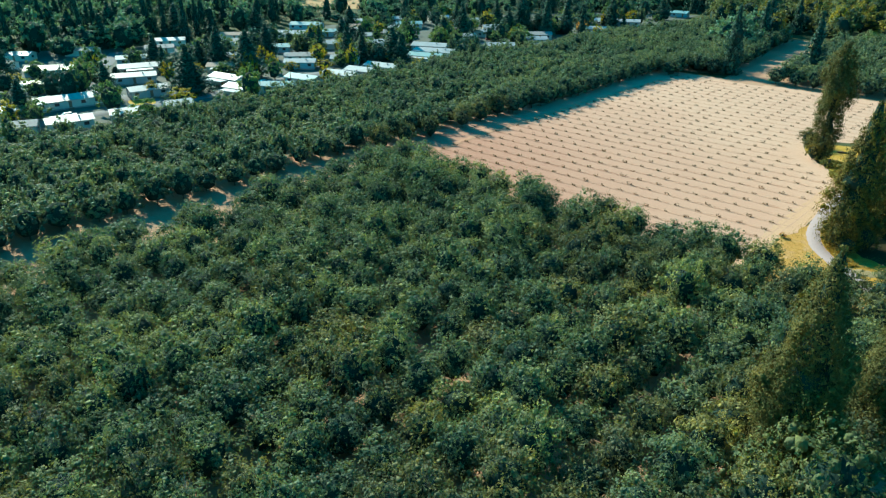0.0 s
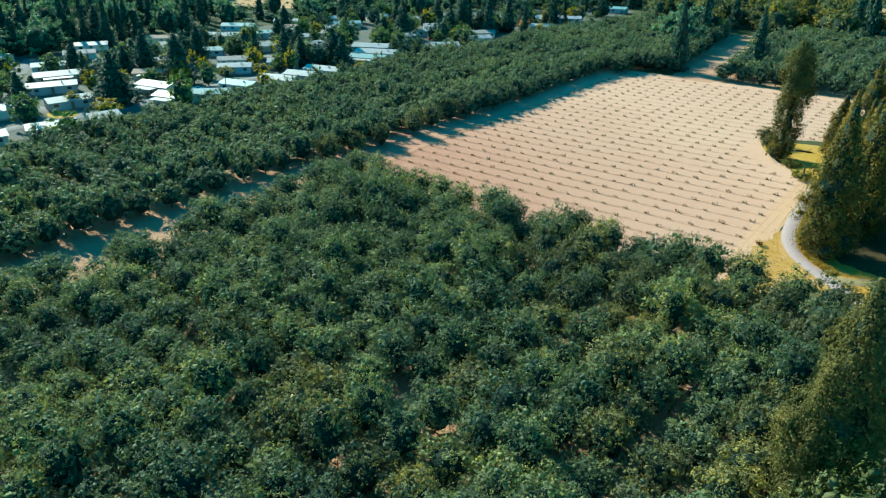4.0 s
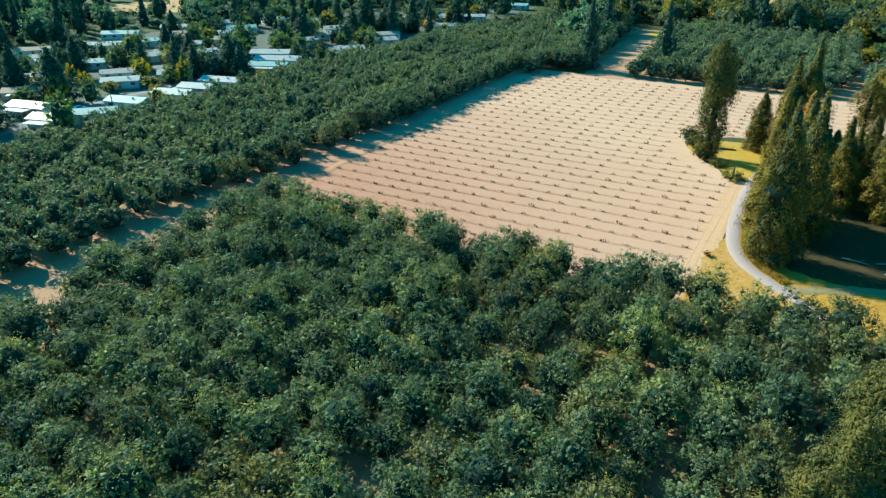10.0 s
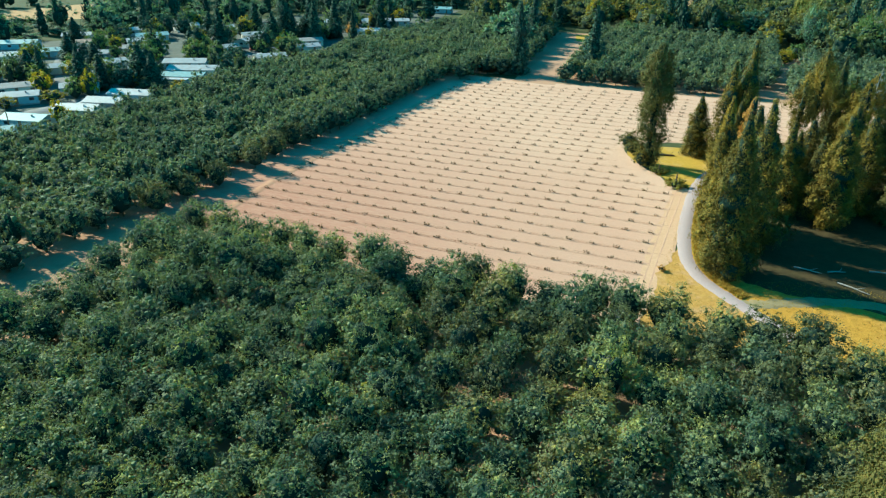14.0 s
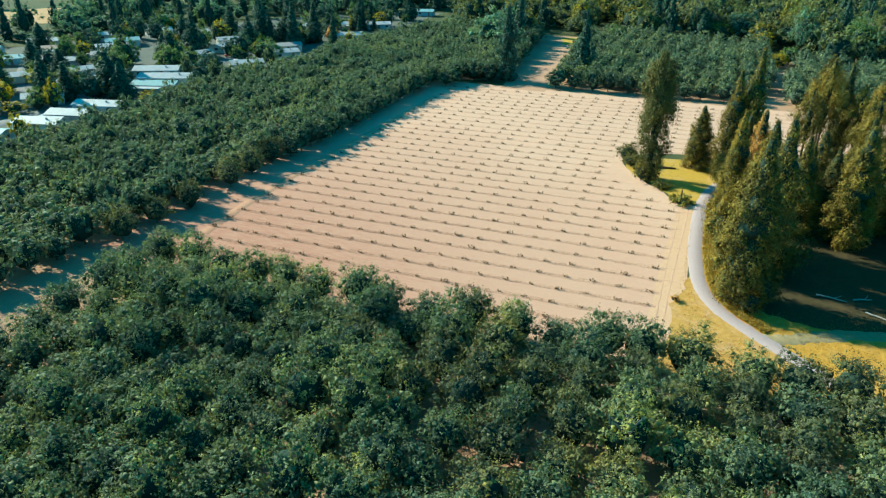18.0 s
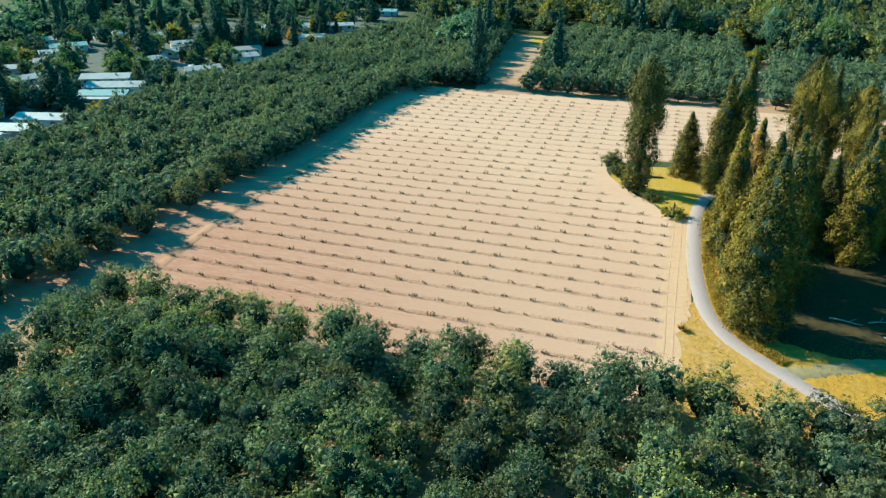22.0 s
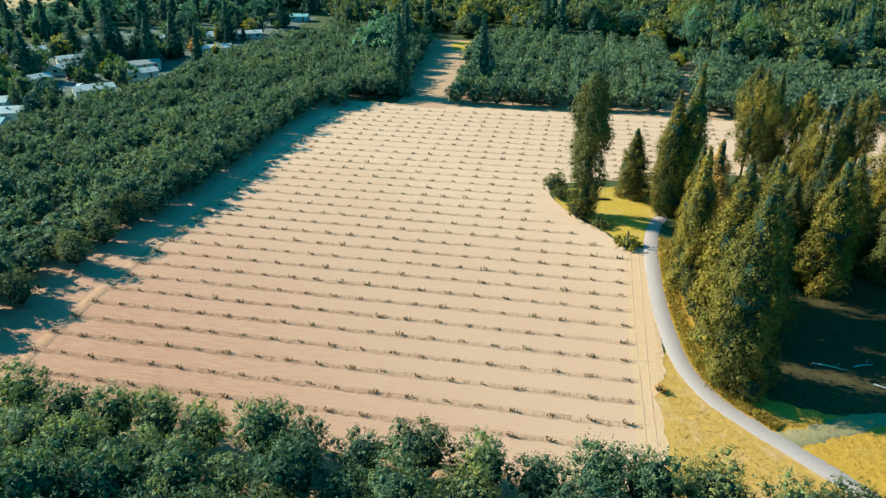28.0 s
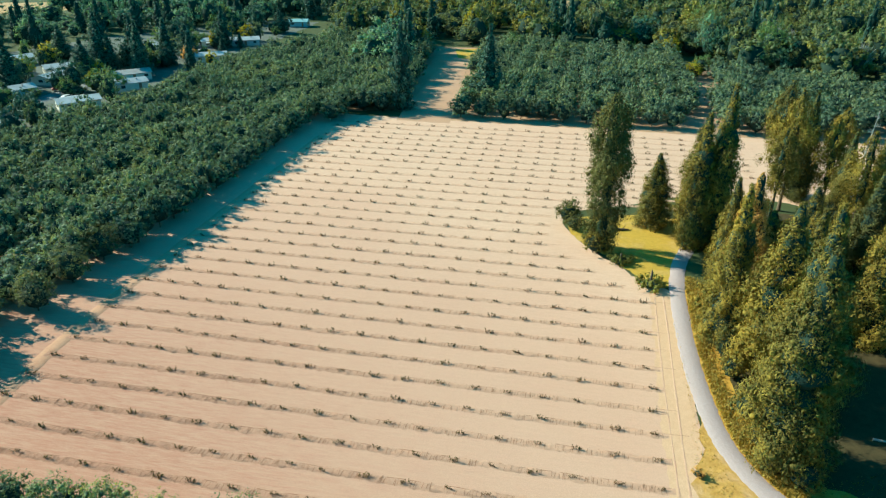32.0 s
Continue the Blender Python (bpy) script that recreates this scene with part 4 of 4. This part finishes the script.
def mobile_home(x, y, length, wide, turn, roof, wall, label, port, seed):
    rng = random.Random(seed)
    e = new("mobile_home")
    e.matrix_basis = pose(x, y, 0, 0, 0, turn)
    tagged(e, label, "house", "homes of the park")
    high, rise = 3.0, 0.14 * wide
    part("wall", home_walls(length, wide, 0.5, high, rise), wall, e)
    part("skirting", box((-length / 2 + 0.06, -wide / 2 + 0.06, -0.02), (length / 2 - 0.06, wide / 2 - 0.06, 0.5)), GREY, e)
    r = part("roof", gable(length, wide, high, rise, 0.4), roof, e)
    part("vent", box((length * 0.2, -0.2 - wide * 0.2, high + rise * 0.5), (length * 0.2 + 0.4, 0.2 - wide * 0.2, high + rise * 0.6 + 0.5), 0.03), GREY, r)
    for side in (-1, 1):
        n = max(2, int(length / 4))
        for k in range(n):
            c = -length / 2 + length * (k + 0.5) / n + rng.uniform(-0.3, 0.3)
            if side < 0 and k == n // 2:
                lo, hi = sorted((side * (wide / 2 - 0.02), side * (wide / 2 + 0.05)))
                d = part("door", box((c - 0.48, lo, 0.55), (c + 0.48, hi, 2.6), 0.01), WOOD, e)
                part("door_step", box((c - 0.8, min(side * (wide / 2 + 0.06), side * (wide / 2 + 1.2)), 0), (c + 0.8, max(side * (wide / 2 + 0.06), side * (wide / 2 + 1.2)), 0.45), 0.02), WOOD, e)
                continue
            lo, hi = sorted((side * (wide / 2 - 0.02), side * (wide / 2 + 0.045)))
            w = part("window", box((c - 0.75, lo, 1.35), (c + 0.75, hi, 2.45), 0.01), WHITE, e)
            part("pane", box((c - 0.66, min(lo, hi) if side > 0 else side * (wide / 2 + 0.06), 1.44), (c + 0.66, side * (wide / 2 + 0.06) if side > 0 else hi, 2.36)), GLASS, w)
    for end in (-1, 1):
        a, b = sorted((end * (length / 2 - 0.02), end * (length / 2 + 0.045)))
        w = part("window", box((a, -0.9, 1.4), (b, 0.9, 2.45), 0.01), WHITE, e)
        a, b = sorted((end * (length / 2), end * (length / 2 + 0.06)))
        part("pane", box((a, -0.8, 1.5), (b, 0.8, 2.35)), GLASS, w)
    if port:
        s, reach = port, 3.4
        y0, y1 = sorted((s * (wide / 2 + 0.42), s * (wide / 2 + 0.42 + reach)))
        p = part("carport_roof", box((-length * 0.35, y0, 2.50), (length * 0.25, y1, 2.62), 0.02), WHITE, e, "flat white carport roof")
        for k in range(4):
            px = -length * 0.33 + length * 0.56 * k / 3
            py = s * (wide / 2 + 0.32 + reach)
            part("post", box((px - 0.05, py - 0.05, -0.02), (px + 0.05, py + 0.05, 2.50)), WHITE, p)
    return e


STYLES = [(WHITE, CREAM, "white-roofed cream mobile home"), (WHITE, BLUE, "white-roofed pale blue mobile home"), (GREY, CREAM, "grey-roofed cream mobile home"),
          (TEAL, BLUE, "teal-roofed pale blue mobile home"), (BROWN, CREAM, "brown-roofed cream mobile home"), (WHITE, WHITE, "all white mobile home")]
FRONT = [(-172, -55, 12, 78, 0), (-169, -38, 12, 70, 5), (-168, -24, 8, 80, 1), (-174, 3, 12, 15, 0), (-170, 12, 15, 45, 3), (-172, 27, 13, 12, 3), (-168, 41, 13, 14, 0), (-167, 51, 13, 14, 5),
         (-168, 62, 14, 14, 1), (-172, 90, 15, 18, 3), (-176, 101, 20, 22, 0), (-189, 110, 16, 25, 1), (-166, 158, 11, 50, 0), (-174, 172, 12, 45, 2), (-163, 209, 12, 30, 0), (-178, 242, 13, 30, 0), (-166, 246, 12, 30, 5), (-164, 304, 10, 10, 3)]
BEYOND = [(-200, -45, 20, 82, 0), (-177, -68, 12, 64, 2), (-220, -14, 15, 65, 5), (-236, -4, 16, 70, 0), (-256, -30, 17, 55, 1), (-256, 3, 14, 66, 3), (-300, -28, 13, 44, 0), (-292, -4, 13, 44, 2), (-290, 36, 13, 60, 0),
          (-213, 20, 14, 44, 4), (-199, 45, 12, 45, 1), (-211, 54, 13, 50, 2), (-238, 60, 13, 46, 3), (-268, 88, 17, 45, 0)]
FARTHER = [(-288, 114, 17, 35, 3), (-250, 155, 14, 50, 3), (-197, 141, 12, 60, 1), (-199, 165, 18, 90, 0), (-236, 186, 14, 60, 0), (-206, 178, 15, 49, 0), (-214, 100, 14, 60, 5), (-230, 128, 14, 40, 2), (-226, 84, 13, 55, 0), (-246, 80, 13, 40, 1), (-233, 32, 14, 66, 0), (-243, 142, 13, 50, 0), (-216, 152, 12, 70, 4), (-262, 60, 14, 50, 2)]
INFILL, r = [], random.Random(71)
for n in range(900):
    x, y = r.uniform(-285, -164), r.uniform(-70, 235)
    known = FRONT + BEYOND + FARTHER + INFILL
    beside = min(known, key=lambda h: math.hypot(h[0] - x, h[1] - y))
    if math.hypot(beside[0] - x, beside[1] - y) < 19 or abs(x + 184) < 7 or x + 0.25 * max(0, y - 80) < -285 or y > 190 and x < -215 or any(math.hypot(x - u, y - v) < 9 for u, v in ((-188, -9), (-199, 21), (-198, -33), (-171, 151))):
        continue
    INFILL.append((x, y, r.uniform(11, 15), beside[3] + r.uniform(-4, 4), r.choice((0, 0, 1, 2, 3, 4, 5))))
for n, (x, y, length, turn, style) in enumerate(FRONT + BEYOND + FARTHER + INFILL):
    roof, wall, words = STYLES[style]
    mobile_home(x, y, length, 6.8 if length < 16 else 7.6, turn, roof, wall, words + (" with an open carport" if n % 3 == 0 else " with a low gable roof"), 1 if n % 6 == 0 else -1 if n % 6 == 3 else 0, n)

for n, (pts, wide) in enumerate([([(-186, -90), (-184, -40), (-182, -10), (-186, 30), (-182, 75), (-186, 130), (-182, 200), (-176, 260)], 6.0), ([(-182, -20), (-215, -30), (-250, -15), (-290, 10)], 6.0),
                                 ([(-184, 75), (-215, 75), (-250, 105), (-280, 140)], 6.0), ([(-186, 130), (-215, 150), (-240, 172)], 6.0)]):
    me = quads("road", *ribbon(smooth_line(pts), wide, 0.07 + 0.006 * n, n, 0.1, 0.03), ASPHALT)
    tagged(put("road", me), "sun-bleached asphalt street of the home park", "road", kind="structure")
for n, (x, y, rx, ry) in enumerate([(-189, -26, 6, 4), (-182, 6, 4.5, 2.6), (-196, -34, 3, 2), (-157, 172, 6, 3), (-160, 118, 4, 2.5)]):
    sheet("lawn", [(x + rx * math.cos(a * 0.52), y + ry * math.sin(a * 0.52)) for a in range(12)], 0.115, LAWN, "small yellowing lawn beside a mobile home", "lawn", 0.3, 1.5, 60 + n)


def car(x, y, turn, mat, words):
    e = new("parked_car")
    e.matrix_basis = pose(x, y, 0.10, 0, 0, turn)
    tagged(e, words, "car", "parked cars")
    bm = bmesh.new()
    prof = [(-2.15, 0.35), (2.15, 0.35), (2.2, 0.75), (1.15, 0.95), (0.55, 1.42), (-1.25, 1.45), (-2.0, 0.98), (-2.2, 0.85)]
    a = [bm.verts.new((u, -0.85 + (0.16 if w > 1.2 else 0), w)) for u, w in prof]
    b = [bm.verts.new((u, 0.85 - (0.16 if w > 1.2 else 0), w)) for u, w in prof]
    for n in range(8):
        bm.faces.new((a[n], a[(n + 1) % 8], b[(n + 1) % 8], b[n]))
    bm.faces.new(a[::-1])
    bm.faces.new(b)
    bmesh.ops.recalc_face_normals(bm, faces=bm.faces)
    bmesh.ops.bevel(bm, geom=list(bm.edges), offset=0.05, segments=2, affect="EDGES")
    body = part("body", bm, mat, e)
    for s in (-1, 1):
        part("side_window", box((-1.3, min(s * 0.74, s * 0.82), 1.0), (0.7, max(s * 0.74, s * 0.82), 1.34), 0.02), GLASS, body)
    part("windscreen", box((0.72, -0.66, 0.96), (1.02, 0.66, 1.26), 0.02), GLASS, body)
    for u in (-1.35, 1.35):
        for s in (-1, 1):
            bm = bmesh.new()
            bmesh.ops.create_cone(bm, cap_ends=True, segments=14, radius1=0.33, radius2=0.33, depth=0.22, matrix=Matrix.Translation((u, s * 0.78, 0.33)) @ Matrix.Rotation(radians(90), 4, "X"))
            w = part("wheel", bm, RUBBER, e)
            bm = bmesh.new()
            bmesh.ops.create_cone(bm, cap_ends=True, segments=10, radius1=0.19, radius2=0.17, depth=0.24, matrix=Matrix.Translation((u, s * 0.79, 0.33)) @ Matrix.Rotation(radians(90), 4, "X"))
            part("rim", bm, CARS[1], w)


for x, y, turn, k in [(-186, -50, 78, 1), (-180, -33, 60, 2), (-184, 18, 85, 0), (-179, 46, 14, 0), (-182, 84, 80, 2), (-186, 96, 20, 0), (-178, 142, 80, 0), (-189, 152, 45, 3), (-194, 176, 60, 1), (-212, -2, 66, 0)]:
    car(x, y, turn, CARS[k], ("white", "silver", "dark", "red")[k] + " car parked beside a mobile home")

# trees of the park
for n, (x, y, h, w) in enumerate([(-188, -9, 16.5, 12.5), (-198, -33, 12.8, 9), (-199, 21, 17, 11), (-249, 8, 12, 8), (-198, -59, 11, 9), (-182, 80, 14, 10), (-191, 63, 16, 8), (-190, 70, 12, 7), (-204, 196, 20, 9), (-182, 187, 20, 9),
                                  (-162, 192, 14.5, 5), (-172, 238, 18, 7), (-165, 239, 7, 3), (-176, 199, 18, 9), (-201, 131, 12, 9), (-191, 179, 19, 9), (-174, 178, 20, 8)]):
    conifer(x, y, h, w * 1.25, "fir", n, 61 * n, "dark dense conifer among the mobile homes", "conifers of the park")
for n, (x, y, h, w) in enumerate([(-329, -10, 16, 12), (-319, 2, 17, 11), (-312, 18, 20, 12), (-307, 48, 17, 12), (-294, 86, 13, 9), (-274, 133, 12, 9), (-240, 100, 12, 9), (-225, 70, 11, 8), (-262, -45, 13, 9), (-245, 30, 10, 9)]):
    conifer(x, y, h, w * 1.25, "fir", n + 1, 47 * n, "dark conifer behind the mobile homes", "conifers of the park")
for n, (x, y, h, w, m) in enumerate([(-176, -18, 5.5, 8, YELLOW), (-203, 57, 7.5, 7, YELLOW), (-191, 51, 4, 7, YELLOW), (-194, -20, 5.5, 5, YELLOW), (-206, -62, 4, 8, YELLOW), (-196, 38, 4, 5, YELLOW), (-171, 151, 9, 12, BROAD), (-170, 205, 7, 7, RUST), (-158, 200, 6, 5, YELLOW), (-215, 8, 5, 7, YELLOW)]):
    broadleaf(x, y, h, w, m, n, 33 * n, "bright yellow-green tree beside a mobile home" if m is YELLOW else "leafy tree beside a mobile home", "broadleaf_tree", "garden trees of the park")
homes = [(h[0], h[1], h[2] / 2, radians(h[3])) for h in FRONT + BEYOND + FARTHER + INFILL]
r = random.Random(900)


CLEAR = [(-176, -18), (-203, 57), (-191, 51), (-194, -20), (-206, -62), (-189, -26), (-182, 6), (-170, 12), (-172, 27), (-215, 8), (-196, 38)]


def on_home(x, y, w):
    for u, v, half, a in homes:
        dx, dy = x - u, y - v
        if abs(dx * math.cos(a) + dy * math.sin(a)) < half + w * 0.42 and abs(dy * math.cos(a) - dx * math.sin(a)) < 3.8 + w * 0.42:
            return True
    return False


for n in range(460):
    x, y = r.uniform(-262, -158), r.uniform(-95, 290)
    h, w, pick = r.uniform(3, 10) if n % 3 else r.uniform(8, 13), r.uniform(4, 8.5) if n % 3 else r.uniform(7, 10), r.random()
    if x < -205 and y > 200 or on_home(x, y, w) or any(-5 < x - u < 20 and abs(y - v + 0.6 * (x - u)) < 7.5 for u, v in CLEAR):
        continue
    if pick < 0.13:
        conifer(x, y, h * 1.4, w * 1.2, "fir", n, 61 * n, "dark garden conifer beside a mobile home", "conifers of the park")
    else:
        broadleaf(x, y, h, w, (BROAD, BROAD, BROAD, FIR, YELLOW, HAZEL)[n % 6], n, 40 * n, "yellow-green garden tree beside a mobile home" if n % 6 == 4 else "round green garden tree beside a mobile home", "broadleaf_tree", "garden trees of the park")

# small marks by the field
e = tagged(new("tree_stump"), "broken grey stump with weeds beside the path", "stump")
e.matrix_basis = pose(1.4, 50.6, 0.05)
put("stump", quads("stump", *tube([(0, 0, -0.1), (0.05, 0, 1.4), (0.1, 0, 2.6), (0.05, 0.1, 3.0)], [0.30, 0.22, 0.18, 0.05]), BARK), e)
put("foliage", quads("foliage", *crown(77, 5.0, 0.0, 1.3, 18, 50, 0.30), (OLIVE, TWIG_SHADE)), e)
e = tagged(new("tree_stump"), "grey stump with weeds on the grass patch", "stump")
e.matrix_basis = pose(-3.2, 58.4, 0.05)
put("stump", quads("stump", *tube([(0, 0, -0.1), (0, 0.05, 1.0), (0.05, 0, 1.9)], [0.26, 0.2, 0.12]), BARK), e)
put("foliage", quads("foliage", *crown(78, 4.6, 0.0, 1.1, 18, 50, 0.30), (OLIVE, TWIG_SHADE)), e)
e = tagged(new("weed_clump"), "small browning weed clump at the field corner", "weeds")
e.matrix_basis = pose(4.2, 7.5, 0.05)
put("stalks", quads("stalks", *tube([(0, 0, -0.05), (0.05, 0, 0.5), (0.1, 0.05, 1.0)], [0.05, 0.04, 0.02], 5), BARK), e)
put("foliage", quads("foliage", *crown(79, 1.5, 0.0, 0.9, 9, 16, 0.22), (RUST, TWIG_SHADE)), e)

e = tagged(new("fallen_log"), "dark fallen log lying on the grass patch", "log")
e.matrix_basis = pose(-3.2, 72.3, 0.25, 0, 0, 8)
put("log", quads("log", *tube([(-2.0, 0, 0), (-0.8, 0.1, 0.03), (0.7, 0.0, 0.02), (1.9, 0.1, 0)], [0.20, 0.26, 0.24, 0.15]), BARK), e)
put("branch", quads("branch", *tube([(0.6, 0, 0.1), (1.2, 0.7, 0.4), (1.5, 1.3, 0.5)], [0.09, 0.06, 0.02], 5), BARK), e)
for x, y, length, turn in ((27, 17.2, 4.4, -12), (31.5, 18.4, 3.0, 20), (33.5, 13.0, 5.0, -30), (38.5, 21, 4.0, 5)):
    e = tagged(new("fallen_log"), "pale bare fallen branch on the grove floor with shade in the colour", "log")
    e.matrix_basis = pose(x, y, 0.22, 0, 0, turn)
    put("log", quads("log", *tube([(-length / 2, 0, 0), (-0.3, 0.12, 0.05), (length * 0.3, 0, 0.03), (length / 2, 0.15, 0)], [0.16, 0.13, 0.10, 0.04], 6), PALE_BARK), e)
    put("branch", quads("branch", *tube([(0.2, 0.05, 0.05), (0.9, 0.6, 0.25), (1.3, 1.2, 0.3)], [0.07, 0.05, 0.02], 5), PALE_BARK), e)
e = tagged(new("dead_tree"), "bare leaning grey conifer trunk behind the grove", "tree")
e.matrix_basis = pose(38, 80, 0, 0, 5, 20)
put("trunk", quads("trunk", *trunk(520, 25, 0.26, 0, 1), PALE_BARK, smooth=True), e)
for k in range(10):
    put("branch", DEAD[k % 3], e, "", pose(0, 0, 10 + 1.35 * k, 55, 0, 137 * k) @ Matrix.Scale(0.75 - 0.03 * k, 4))
e = tagged(new("dead_shrub"), "bare grey dead shrub at the field's edge", "shrub")
e.matrix_basis = pose(-12.2, 77, 0)
rng = np.random.default_rng(3)
for k in range(9):
    a, h = k * 0.7, rng.uniform(2.6, 4.6)
    s = rng.uniform(0.3, 1.0)
    put("branch", quads("branch", *tube([(0, 0, -0.1), (s * 0.4 * math.cos(a), s * 0.4 * math.sin(a), h * 0.5), (s * math.cos(a), s * math.sin(a), h)], [0.09, 0.06, 0.015], 5), BARK), e)
e = tagged(new("utility_pole"), "wooden utility pole behind the orchard", "pole")
e.matrix_basis = pose(-172.5, 21.5, 0)
put("pole", quads("pole", *tube([(0, 0, -0.2), (0, 0, 4), (0, 0, 8.6)], [0.17, 0.15, 0.12], 8), BARK), e)
part("crossarm", box((-1.1, -0.06, 7.7), (1.1, 0.06, 7.84), 0.01), WOOD, e)
broadleaf(-66, 274, 17, 8, YELLOW, 2, 20, "tall yellow-green tree behind the end of the lane")
for n, (x, y, h) in enumerate([(58, 250, 15), (63, 246, 13), (80, 213, 14), (76, 220, 11), (112, 205, 13)]):
    e = tagged(new("dead_tree"), "bare grey dead tree standing at the woods' edge", "tree", "dead trees of the woods")
    e.matrix_basis = pose(x, y, 0, 0, 0, 80 * n)
    put("trunk", quads("trunk", *trunk(500 + n, h, 0.30, 7, 3.2, 0.35), PALE_BARK, smooth=True), e)
    for k in range(7):
        put("branch", DEAD[k % 3], e, "", pose(0.9 * math.cos(k), 0.9 * math.sin(k), h * (0.34 + 0.08 * k), 20 * math.sin(2 * k), 20 * math.cos(2 * k), 50 * k) @ Matrix.Scale(1.5 + 0.2 * (k % 3), 4))
for n, (x, y, h, w) in enumerate([(25, 214, 6, 8), (29, 222, 7, 8), (20, 255, 8, 8), (-44, 252, 8, 9)]):
    broadleaf(x, y, h, w, YELLOW if n % 2 == 0 else BROAD, n, 70 * n, "yellow-green shrub at the edge of the woods" if n % 2 == 0 else "leafy shrub at the edge of the woods", "shrub", "shrubs at the woods' edge")

# dry grass blades on the verges
rng = np.random.default_rng(64)
blades = []
for edge, n in (([(4, -12), (5.6, 4), (3.9, 9), (4.6, 20), (4.2, 40), (4.6, 40), (5.2, 20), (5.8, 14), (8, 7), (13, 0.6), (18, -4), (24, -9), (18, -13)], 5200),
                ([(7.4, 40), (8, 20), (9.2, 14), (12, 8), (16, 4), (21, 0), (27, -4), (40, -10), (40, 14), (24, 12), (17, 9), (13, 12), (10, 20), (9, 40)], 9000)):
    xs, ys = [p[0] for p in edge], [p[1] for p in edge]
    at = np.stack([rng.uniform(min(xs), max(xs), n), rng.uniform(min(ys), max(ys), n), np.full(n, 0.13)], 1)
    at = at[[inside(x, y, edge) for x, y, _ in at]]
    blades.append(leaves(rng, at, rng.normal(0, 1, (len(at), 3)) + [0, 0, 0.5], 0.24, 0.09))
beside = [p for p in PATH_LINE if 1 < p.y < 56]
at = []
for n in range(5200):
    k = int(rng.integers(len(beside) - 1))
    d = (beside[k + 1] - beside[k]).normalized()
    p = beside[k].lerp(beside[k + 1], rng.uniform()) + Vector((-d.y, d.x, 0)) * -rng.uniform(1.3, 2.2 + rng.uniform() * 1.5)
    at.append((p.x, p.y, 0.26))
at = np.array(at)
blades.append(leaves(rng, at, rng.normal(0, 1, (len(at), 3)), 0.62, 0.16, 0.3, np.tile([0, 0, 1.0], (len(at), 1))))
tagged(put("dry_grass_blades", quads("dry_grass_blades", *join(blades), STRAW)), "tufts of dry yellow grass along the path", "grass", kind="stuff")
